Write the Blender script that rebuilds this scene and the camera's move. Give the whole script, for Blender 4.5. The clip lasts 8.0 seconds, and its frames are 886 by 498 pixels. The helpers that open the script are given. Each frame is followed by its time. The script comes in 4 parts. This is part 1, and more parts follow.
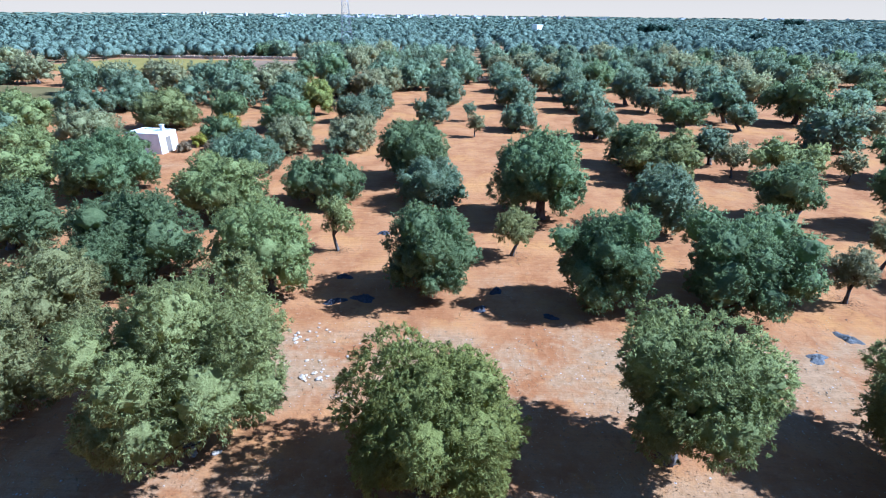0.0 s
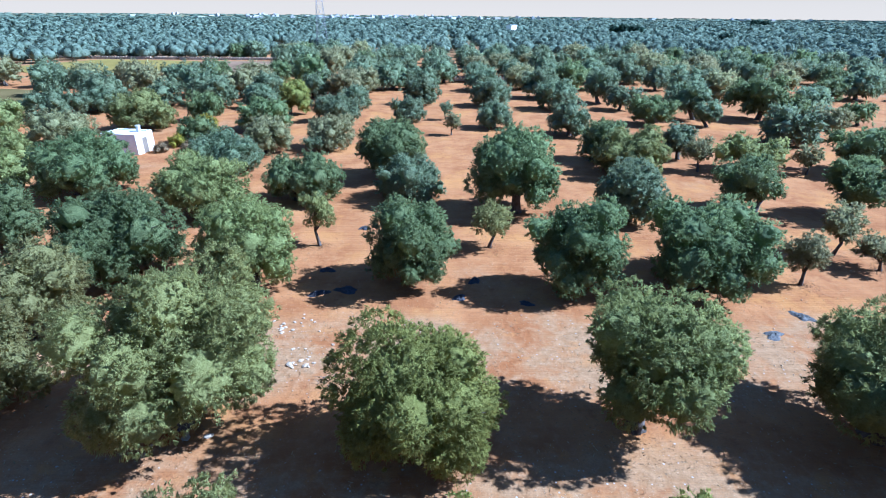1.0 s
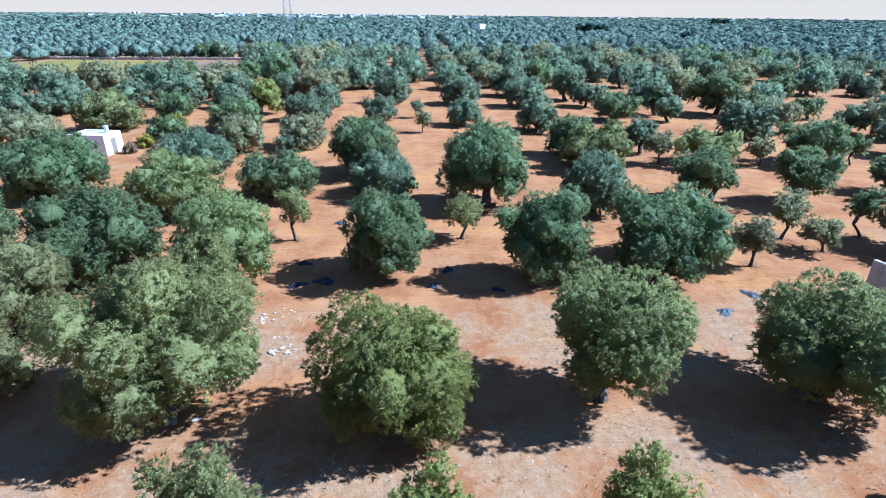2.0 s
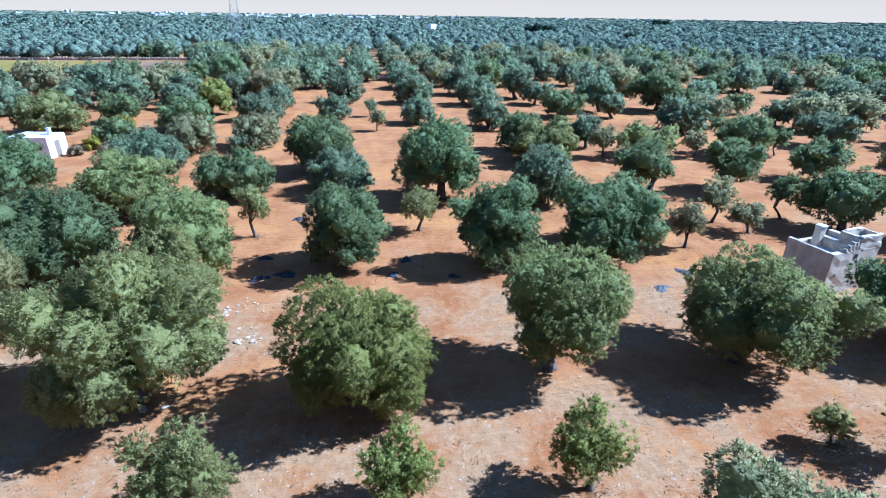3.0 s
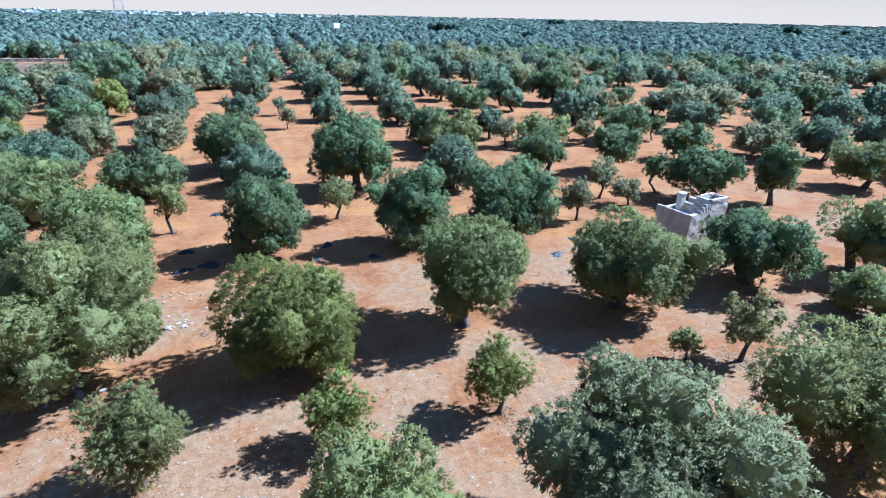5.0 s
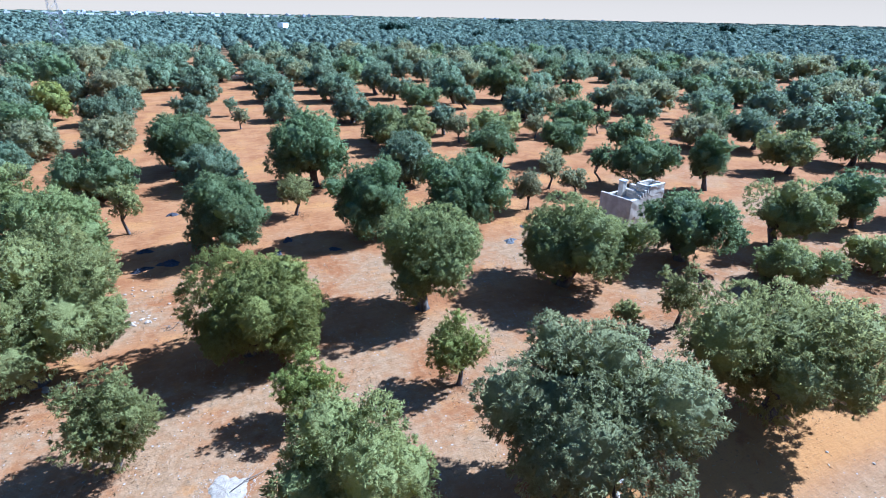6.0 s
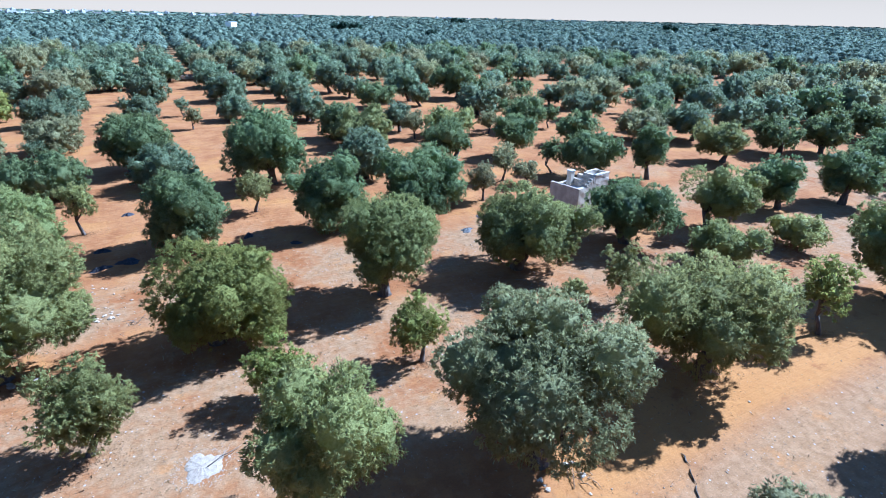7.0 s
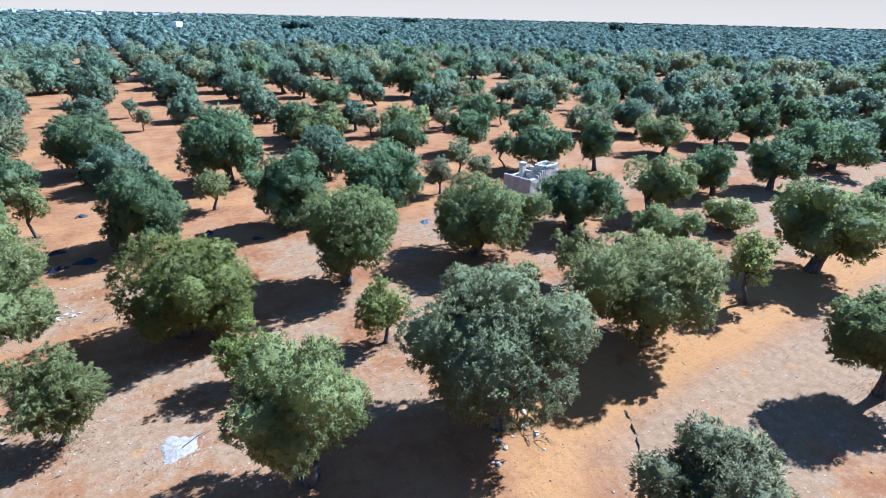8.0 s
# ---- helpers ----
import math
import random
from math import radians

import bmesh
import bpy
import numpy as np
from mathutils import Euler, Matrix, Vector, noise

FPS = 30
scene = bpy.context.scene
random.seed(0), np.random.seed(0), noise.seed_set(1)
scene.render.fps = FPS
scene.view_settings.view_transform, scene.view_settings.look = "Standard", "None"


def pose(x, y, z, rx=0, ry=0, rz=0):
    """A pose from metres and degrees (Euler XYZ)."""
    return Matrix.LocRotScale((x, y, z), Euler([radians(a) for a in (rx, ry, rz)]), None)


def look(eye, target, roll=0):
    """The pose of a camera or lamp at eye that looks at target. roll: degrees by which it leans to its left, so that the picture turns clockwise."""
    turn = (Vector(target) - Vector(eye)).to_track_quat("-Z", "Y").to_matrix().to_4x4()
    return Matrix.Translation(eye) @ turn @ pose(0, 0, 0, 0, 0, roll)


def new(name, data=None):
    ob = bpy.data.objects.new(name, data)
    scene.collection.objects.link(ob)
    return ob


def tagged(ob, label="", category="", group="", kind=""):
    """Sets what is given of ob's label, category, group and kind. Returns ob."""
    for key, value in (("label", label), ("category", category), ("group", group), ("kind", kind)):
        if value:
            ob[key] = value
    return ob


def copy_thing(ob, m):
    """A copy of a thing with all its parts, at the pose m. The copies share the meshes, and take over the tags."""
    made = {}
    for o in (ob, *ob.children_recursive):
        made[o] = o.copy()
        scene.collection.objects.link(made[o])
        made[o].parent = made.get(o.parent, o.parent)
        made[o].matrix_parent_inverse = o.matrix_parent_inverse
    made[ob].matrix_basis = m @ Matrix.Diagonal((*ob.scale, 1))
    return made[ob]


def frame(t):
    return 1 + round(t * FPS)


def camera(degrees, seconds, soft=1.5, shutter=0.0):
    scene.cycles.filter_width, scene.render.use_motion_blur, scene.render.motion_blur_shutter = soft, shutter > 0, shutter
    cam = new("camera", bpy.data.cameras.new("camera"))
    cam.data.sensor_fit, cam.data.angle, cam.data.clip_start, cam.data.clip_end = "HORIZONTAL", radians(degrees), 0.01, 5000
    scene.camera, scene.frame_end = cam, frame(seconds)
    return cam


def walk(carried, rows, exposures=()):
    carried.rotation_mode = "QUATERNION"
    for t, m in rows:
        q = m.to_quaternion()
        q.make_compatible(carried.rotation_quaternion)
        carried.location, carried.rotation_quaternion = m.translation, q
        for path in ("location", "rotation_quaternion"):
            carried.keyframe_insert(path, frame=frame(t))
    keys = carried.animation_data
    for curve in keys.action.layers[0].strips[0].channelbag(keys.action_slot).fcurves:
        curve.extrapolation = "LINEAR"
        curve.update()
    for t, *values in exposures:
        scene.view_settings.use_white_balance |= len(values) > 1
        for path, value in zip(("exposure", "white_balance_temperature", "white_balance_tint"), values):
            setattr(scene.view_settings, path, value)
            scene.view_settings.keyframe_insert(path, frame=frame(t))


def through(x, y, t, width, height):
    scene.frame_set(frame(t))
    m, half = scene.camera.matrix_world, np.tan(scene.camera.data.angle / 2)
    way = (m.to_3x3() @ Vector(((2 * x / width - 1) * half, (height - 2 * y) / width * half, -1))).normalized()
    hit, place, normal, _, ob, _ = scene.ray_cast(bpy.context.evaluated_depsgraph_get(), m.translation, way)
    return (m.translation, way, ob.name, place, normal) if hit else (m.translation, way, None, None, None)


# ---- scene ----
cam = camera(80.9, 8.0, soft=1.0)
PATH = [
    (0, (0.836, 1.129, 14.972), (0.763, 2.948, 14.143), 0.5),
    (0.5, (0.845, 0.533, 14.964), (0.809, 2.354, 14.137), 0.5),
    (1, (0.844, -0.102, 14.966), (0.851, 1.719, 14.139), 0.5),
    (2.5, (0.846, -2.321, 15.04), (1.024, -0.51, 14.211), 0.6),
    (3, (0.746, -3.168, 15.053), (1.013, -1.367, 14.226), 0.8),
    (3.5, (0.634, -3.9, 15.035), (0.983, -2.113, 14.208), 0.9),
    (4, (0.514, -4.739, 15.043), (0.939, -2.968, 14.218), 0.9),
    (4.5, (0.349, -5.496, 15.062), (0.846, -3.743, 14.237), 1.1),
    (6, (-0.333, -7.864, 15.073), (0.385, -6.189, 14.25), 1.1),
    (6.5, (-0.614, -8.618, 15.075), (0.171, -6.973, 14.252), 1.2),
    (7, (-0.943, -9.374, 15.055), (-0.087, -7.765, 14.232), 1.2),
    (7.5, (-1.304, -10.059, 15.038), (-0.382, -8.485, 14.218), 1.3),
    (8, (-1.696, -10.822, 15.018), (-0.707, -9.289, 14.198), 1.3),
]
walk(cam, [(t, look(eye, target, roll)) for t, eye, target, roll in PATH],
     exposures=[(0, 1.62, 4060, 8), (8, 1.62, 4060, 8)])

# ---- daylight ----
SUN_EL, SUN_AZ = 41.0, 1.0          # degrees above the horizon; degrees from +x towards +y
sun_data = bpy.data.lights.new("sun", "SUN")
sun_data.energy, sun_data.angle, sun_data.color = 5.0, radians(0.6), (1.0, 0.94, 0.86)
sun = new("sun", sun_data)
to_sun = Vector((math.cos(radians(SUN_EL)) * math.cos(radians(SUN_AZ)),
                 math.cos(radians(SUN_EL)) * math.sin(radians(SUN_AZ)), math.sin(radians(SUN_EL))))
sun.matrix_world = look(to_sun * 60, (0, 0, 0))

world = bpy.data.worlds.new("sky")
scene.world = world
world.use_nodes = True
wn = world.node_tree
sky = wn.nodes.new("ShaderNodeTexSky")
sky.sky_type, sky.sun_disc = "NISHITA", False
sky.sun_elevation, sky.sun_rotation = radians(SUN_EL), radians(90 - SUN_AZ)
sky.air_density, sky.dust_density, sky.ozone_density = 1.0, 0.2, 4.0
wn.links.new(sky.outputs[0], wn.nodes["Background"].inputs[0])
wn.nodes["Background"].inputs[1].default_value = 0.05


# ---- materials ----
class Graph:
    """Short hand for building one node material."""

    def __init__(self, name):
        self.mat = bpy.data.materials.new(name)
        self.mat.use_nodes = True
        self.t = self.mat.node_tree
        self.t.nodes.clear()
        self.out = self.t.nodes.new("ShaderNodeOutputMaterial")
        self.co = self.t.nodes.new("ShaderNodeTexCoord")

    def put(self, sock, value):
        if isinstance(value, bpy.types.NodeSocket):
            self.t.links.new(value, sock)
        elif isinstance(value, tuple) and len(value) == 3 and sock.type == "RGBA":
            sock.default_value = (*value, 1)
        else:
            sock.default_value = value

    def noise(self, scale, detail=4, rough=0.55, vec=None, stretch=None):
        vec = vec or self.co.outputs["Object"]
        if stretch:
            mp = self.t.nodes.new("ShaderNodeMapping")
            mp.inputs["Scale"].default_value = stretch
            self.t.links.new(vec, mp.inputs[0])
            vec = mp.outputs[0]
        n = self.t.nodes.new("ShaderNodeTexNoise")
        n.inputs["Scale"].default_value, n.inputs["Detail"].default_value, n.inputs["Roughness"].default_value = scale, detail, rough
        self.t.links.new(vec, n.inputs["Vector"])
        return n.outputs["Fac"]

    def ramp(self, fac, lo, hi):
        r = self.t.nodes.new("ShaderNodeMapRange")
        r.interpolation_type = "SMOOTHSTEP"
        self.put(r.inputs["Value"], fac)
        r.inputs["From Min"].default_value, r.inputs["From Max"].default_value = lo, hi
        return r.outputs["Result"]

    def math(self, op, a, b=0.0):
        m = self.t.nodes.new("ShaderNodeMath")
        m.operation = op
        self.put(m.inputs[0], a), self.put(m.inputs[1], b)
        return m.outputs[0]

    def mix(self, fac, a, b, mode="MIX"):
        m = self.t.nodes.new("ShaderNodeMix")
        m.data_type, m.blend_type = "RGBA", mode
        self.put(m.inputs[0], fac), self.put(m.inputs[6], a), self.put(m.inputs[7], b)
        return m.outputs[2]

    def hsv(self, col, h=0.5, s=1.0, v=1.0):
        n = self.t.nodes.new("ShaderNodeHueSaturation")
        self.put(n.inputs["Hue"], h), self.put(n.inputs["Saturation"], s), self.put(n.inputs["Value"], v)
        self.put(n.inputs["Color"], col)
        return n.outputs[0]

    def bump(self, height, strength, dist):
        b = self.t.nodes.new("ShaderNodeBump")
        b.inputs["Strength"].default_value, b.inputs["Distance"].default_value = strength, dist
        self.t.links.new(height, b.inputs["Height"])
        return b.outputs[0]

    def surface(self, col, rough=0.8, normal=None, spec=0.3, metal=0.0, through=0.0, through_col=None):
        p = self.t.nodes.new("ShaderNodeBsdfPrincipled")
        self.put(p.inputs["Base Color"], col), self.put(p.inputs["Roughness"], rough)
        p.inputs["Specular IOR Level"].default_value, p.inputs["Metallic"].default_value = spec, metal
        if normal:
            self.t.links.new(normal, p.inputs["Normal"])
        last = p.outputs[0]
        if through:
            tr = self.t.nodes.new("ShaderNodeBsdfTranslucent")
            self.put(tr.inputs[0], through_col if through_col is not None else col)
            m = self.t.nodes.new("ShaderNodeMixShader")
            m.inputs[0].default_value = through
            self.t.links.new(last, m.inputs[1]), self.t.links.new(tr.outputs[0], m.inputs[2])
            last = m.outputs[0]
        self.t.links.new(last, self.out.inputs[0])
        return self.mat


def leaf_material(name, dark, light):
    g = Graph(name)
    geo = g.t.nodes.new("ShaderNodeNewGeometry")
    info = g.t.nodes.new("ShaderNodeObjectInfo")
    island = geo.outputs["Random Per Island"]
    fine = g.noise(9, 4, 0.75)
    patch = g.math("ADD", g.math("MULTIPLY", g.ramp(g.noise(0.9, 3), 0.35, 0.68), 0.34), g.math("MULTIPLY", g.ramp(g.noise(4.0, 3), 0.35, 0.68), 0.18))
    speck = g.math("ADD", g.math("MULTIPLY", g.ramp(fine, 0.40, 0.60), 0.36), g.math("MULTIPLY", island, 0.12))
    col = g.mix(g.math("ADD", patch, speck), dark, light)
    val = g.math("ADD", 0.89, g.math("MULTIPLY", info.outputs["Random"], 0.22))
    hue = g.math("ADD", 0.493, g.math("MULTIPLY", info.outputs["Random"], 0.016))
    col = g.hsv(col, hue, 1.0, val)
    thin = g.hsv(col, 0.490, 1.05, 1.45)
    return g.surface(col, 0.62, g.bump(fine, 1.0, 0.30), 0.10, 0, 0.36, thin)


LEAF = {
    "deep": leaf_material("olive_leaf_deep", (0.139, 0.172, 0.066), (0.298, 0.334, 0.133)),
    "fresh": leaf_material("olive_leaf_fresh", (0.243, 0.249, 0.056), (0.478, 0.478, 0.125)),
    "pale": leaf_material("olive_leaf_pale", (0.272, 0.262, 0.079), (0.480, 0.455, 0.166)),
    # leaf of the farther rows: distance haze is mixed into this grey-green
    "blue": leaf_material("olive_leaf_hazed", (0.152, 0.185, 0.091), (0.316, 0.349, 0.187)),
    "straw": leaf_material("olive_leaf_straw", (0.281, 0.271, 0.087), (0.487, 0.456, 0.174)),
    "mid": leaf_material("olive_leaf_mid", (0.224, 0.238, 0.073), (0.435, 0.438, 0.153)),
    "silver": leaf_material("olive_leaf_silver", (0.242, 0.230, 0.098), (0.446, 0.415, 0.193)),
}


def bark_material():
    g = Graph("olive_bark")
    ridges = g.noise(6, 6, 0.65, stretch=(1, 1, 0.25))
    col = g.mix(g.ramp(ridges, 0.3, 0.7), (0.040, 0.030, 0.023), (0.13, 0.105, 0.082))
    return g.surface(col, 0.92, g.bump(ridges, 0.9, 0.05), 0.15)


def soil_material():
    g = Graph("red_soil")
    vec = g.co.outputs["Object"]
    sep = g.t.nodes.new("ShaderNodeSeparateXYZ")
    g.t.links.new(vec, sep.inputs[0])
    x, y = sep.outputs[0], sep.outputs[1]
    broad, mid, fine, grit = g.noise(0.05, 4), g.noise(0.33, 5, 0.6), g.noise(2.3, 6, 0.65), g.noise(14, 4, 0.7)
    wob = g.math("MULTIPLY", g.math("SUBTRACT", g.noise(0.12, 4), 0.5), 7.0)
    yw = g.math("ADD", y, wob)

    def band(centre, half, across=None):
        off = g.math("ABSOLUTE", g.math("SUBTRACT", across or yw, centre))
        return g.math("SUBTRACT", 1.0, g.ramp(off, half * 0.55, half * 1.25))
    stony = g.math("MAXIMUM", g.math("MAXIMUM", band(8.8, 5.8), band(20.6, 3.4)), band(-6.2, 3.6))
    stony = g.math("MAXIMUM", stony, g.math("MULTIPLY", g.ramp(broad, 0.56, 0.66), 0.6))
    stony = g.math("MULTIPLY", stony, g.ramp(g.math("ADD", mid, g.math("MULTIPLY", fine, 0.35)), 0.50, 0.78))
    # the beaten track and the orange verge beside it
    yt = g.math("ADD", y, g.math("MULTIPLY", wob, 0.25))
    track = g.math("MULTIPLY", band(-3.4, 2.7, yt), g.ramp(x, 9.0, 14.0))
    verge = g.math("MULTIPLY", band(1.2, 2.2, yt), g.ramp(x, 7.0, 11.0))
    stony = g.math("MAXIMUM", g.math("MULTIPLY", stony, g.math("SUBTRACT", 1.0, verge)), g.math("MULTIPLY", track, 0.9))
    red = g.mix(g.ramp(mid, 0.3, 0.72), (0.236, 0.094, 0.030), (0.349, 0.162, 0.057))
    red = g.mix(g.math("MULTIPLY", g.ramp(fine, 0.5, 0.75), 0.6), red, (0.325, 0.178, 0.079))
    ochre = g.math("MAXIMUM", g.ramp(g.noise(0.16, 5, 0.65), 0.50, 0.68), verge)
    red = g.mix(g.math("MULTIPLY", ochre, 0.75), red, (0.377, 0.178, 0.048))
    rust = g.math("MULTIPLY", g.ramp(g.noise(0.75, 6, 0.7), 0.54, 0.70), 0.6)
    red = g.mix(rust, red, (0.189, 0.069, 0.023))
    pale = g.mix(g.ramp(fine, 0.3, 0.7), (0.231, 0.130, 0.057), (0.316, 0.187, 0.090))
    col = g.mix(stony, red, pale)
    stain = g.math("MULTIPLY", g.ramp(g.noise(0.5, 5, 0.7), 0.55, 0.68), 0.6)
    col = g.mix(stain, col, (0.355, 0.160, 0.045))
    gravel = g.math("MULTIPLY", g.ramp(g.noise(7.5, 3, 0.8), 0.60, 0.70), g.ramp(stony, 0.05, 0.5))
    col = g.mix(g.math("MULTIPLY", gravel, 0.6), col, (0.424, 0.315, 0.196))
    # dry weeds, litter and scattered chips
    weeds = g.math("MULTIPLY", g.ramp(g.noise(5.5, 5, 0.7), 0.57, 0.66), g.ramp(mid, 0.4, 0.6))
    col = g.mix(g.math("MULTIPLY", weeds, 0.7), col, (0.12, 0.085, 0.05))
    v = g.t.nodes.new("ShaderNodeTexVoronoi")
    v.inputs["Scale"].default_value = 3.2
    g.t.links.new(vec, v.inputs["Vector"])
    chip = g.math("MULTIPLY", g.math("SUBTRACT", 1.0, g.ramp(v.outputs["Distance"], 0.09, 0.15)), g.ramp(stony, 0.15, 0.5))
    col = g.mix(g.math("MULTIPLY", chip, g.ramp(v.outputs["Color"], 0.45, 0.6)), col, (0.38, 0.34, 0.295))
    col = g.mix(g.math("MULTIPLY", g.ramp(grit, 0.35, 0.7), 0.42), col, g.hsv(col, 0.5, 0.9, 0.62))
    # the grass and scrub under the far groves, lightened with distance to imitate haze
    dist = g.math("SQRT", g.math("ADD", g.math("MULTIPLY", x, x), g.math("MULTIPLY", y, y)))
    far = g.math("MULTIPLY", g.ramp(dist, 130.0, 420.0), g.ramp(g.noise(0.02, 4), 0.30, 0.52))
    col = g.mix(far, col, (0.150, 0.165, 0.092))
    furrow = g.noise(1.2, 3, 0.5, stretch=(0.12, 2.6, 1))
    height = g.math("ADD", g.math("ADD", g.math("MULTIPLY", grit, 0.25), fine), g.math("MULTIPLY", furrow, 1.1))
    return g.surface(col, 0.95, g.bump(height, 0.75, 0.09), 0.04)


def mottled(name, a, b, scale, rough=0.9, bump=0.4, dist=0.02, spec=0.2, stretch=None, metal=0.0):
    g = Graph(name)
    n1, n2 = g.noise(scale, 5, 0.6, stretch=stretch), g.noise(scale * 7, 4, 0.6)
    fac = g.math("ADD", g.math("MULTIPLY", g.ramp(n1, 0.3, 0.7), 0.7), g.math("MULTIPLY", n2, 0.3))
    info = g.t.nodes.new("ShaderNodeObjectInfo")
    col = g.hsv(g.mix(fac, a, b), 0.5, 1.0, g.math("ADD", 0.88, g.math("MULTIPLY", info.outputs["Random"], 0.24)))
    return g.surface(col, rough, g.bump(g.math("ADD", n1, n2), bump, dist), spec, metal)


BARK, SOIL = bark_material(), soil_material()
STONE = mottled("limestone", (0.30, 0.225, 0.150), (0.47, 0.375, 0.270), 5, 0.92, 0.6, 0.03)
GREYSTONE = mottled("weathered_stone", (0.37, 0.295, 0.210), (0.60, 0.50, 0.370), 1.6, 0.93, 0.4, 0.02)
WHITEWASH = mottled("whitewash", (0.68, 0.63, 0.55), (0.82, 0.77, 0.68), 1.2, 0.85, 0.25, 0.01)
PLASTER = mottled("pale_plaster", (0.34, 0.32, 0.29), (0.48, 0.46, 0.43), 0.4, 0.85, 0.1, 0.01)
ROOFSLAB = mottled("lime_roof", (0.42, 0.40, 0.37), (0.60, 0.58, 0.55), 0.8, 0.9, 0.2, 0.01)
DARKOPEN = mottled("dark_opening", (0.02, 0.02, 0.02), (0.04, 0.035, 0.03), 2, 0.9, 0.1, 0.01)
WOODGREY = mottled("grey_wood", (0.12, 0.09, 0.065), (0.24, 0.19, 0.14), 4, 0.85, 0.5, 0.02, stretch=(6, 6, 0.6))
NET = mottled("harvest_net", (0.022, 0.020, 0.022), (0.075, 0.068, 0.072), 9, 0.75, 0.8, 0.04)
GREYNET = mottled("grey_net", (0.07, 0.065, 0.06), (0.16, 0.145, 0.13), 9, 0.75, 0.8, 0.04)
ASH = mottled("white_ash", (0.22, 0.165, 0.115), (0.36, 0.29, 0.21), 5.5, 0.95, 0.5, 0.03)
STEEL = mottled("galvanised_steel", (0.22, 0.21, 0.20), (0.36, 0.35, 0.34), 2, 0.5, 0.1, 0.01, 0.5, metal=0.6)
PINE = leaf_material("dark_pine_needles", (0.022, 0.040, 0.024), (0.050, 0.078, 0.042))
YELLOWLEAF = leaf_material("yellow_leaves", (0.26, 0.24, 0.03), (0.50, 0.43, 0.06))
DRYGRASS = leaf_material("dry_grass_blades", (0.26, 0.19, 0.09), (0.46, 0.36, 0.19))
CROP = mottled("yellow_green_field", (0.140, 0.108, 0.026), (0.215, 0.162, 0.045), 0.12, 1.0, 0.8, 0.15, 0.0)
DRYFIELD = mottled("olive_brown_field", (0.085, 0.064, 0.022), (0.135, 0.100, 0.040), 0.10, 1.0, 0.8, 0.15, 0.0)
FALLOW = mottled("brown_fallow_field", (0.14, 0.088, 0.05), (0.23, 0.15, 0.09), 0.10, 1.0, 0.8, 0.15, 0.0)


# ---- mesh builders ----
def mesh_from(name, verts, faces, mat, smooth=False):
    """verts: n x 3 array; faces: array of equal rows, or a list of tuples."""
    me = bpy.data.meshes.new(name)
    if isinstance(faces, np.ndarray):
        k = faces.shape[1]
        me.vertices.add(len(verts))
        me.vertices.foreach_set("co", np.asarray(verts, dtype=np.float32).ravel())
        me.loops.add(faces.size)
        me.loops.foreach_set("vertex_index", faces.astype(np.int32).ravel())
        me.polygons.add(len(faces))
        me.polygons.foreach_set("loop_start", np.arange(0, faces.size, k, dtype=np.int32))
        me.update(calc_edges=True)
    else:
        me.from_pydata([tuple(v) for v in verts], [], faces)
        me.update()
    me.materials.append(mat)
    if smooth:
        me.polygons.foreach_set("use_smooth", np.ones(len(me.polygons), dtype=bool))
    return me


def from_bm(name, bm, mat, smooth=False):
    me = bpy.data.meshes.new(name)
    bm.to_mesh(me)
    bm.free()
    me.materials.append(mat)
    if smooth:
        me.polygons.foreach_set("use_smooth", np.ones(len(me.polygons), dtype=bool))
    return me


def part(name, me, parent, label=""):
    ob = new(name, me)
    ob.parent = parent
    return tagged(ob, label=label)


def thing(name, m, label, category, group="", kind=""):
    ob = new(name)
    ob.matrix_world = m
    ob.empty_display_size = 0.3
    return tagged(ob, label, category, group, kind)


def tubes(name, runs, mat, sides=7, knots=0.12, seed=0):
    """Tapered, slightly gnarled tubes; runs: [(points, radii), ...]."""
    rng = np.random.default_rng(seed)
    verts, faces = [], []
    for pts, radii in runs:
        pts = [Vector(p) for p in pts]
        base = len(verts)
        for i, (p, r) in enumerate(zip(pts, radii)):
            d = (pts[min(i + 1, len(pts) - 1)] - pts[max(i - 1, 0)]).normalized()
            u = d.cross(Vector((0.31, 0.95, 0.05))).normalized()
            v = d.cross(u)
            for k in range(sides):
                a = 2 * math.pi * k / sides
                rr = r * (1 + knots * rng.uniform(-1, 1))
                verts.append(p + (u * math.cos(a) + v * math.sin(a)) * rr)
        n = len(pts)
        for i in range(n - 1):
            for k in range(sides):
                a, b = base + i * sides + k, base + i * sides + (k + 1) % sides
                faces.append((a, b, b + sides, a + sides))
        faces.append(tuple(base + (n - 1) * sides + k for k in range(sides)))
        faces.append(tuple(base + k for k in reversed(range(sides))))
    return mesh_from(name, verts, faces, mat, True)


def unit(v):
    return v / np.maximum(np.linalg.norm(v, axis=1, keepdims=True), 1e-9)


def pointed(start, way, length, half, rng, flat=None):
    """One slim pointed blade per row, lying flat to the given directions where there are any."""
    n = len(start)
    face = rng.normal(size=(n, 3)) if flat is None else flat + rng.normal(scale=0.22, size=(n, 3))
    side = unit(np.cross(way, face)) * half[:, None]
    tip = start + way * length[:, None]
    tip[:, 2] -= 0.12 * length
    v = np.stack([start - side, start + side, tip], axis=1).reshape(-1, 3)
    return v, np.arange(3 * n, dtype=np.int32).reshape(-1, 3)


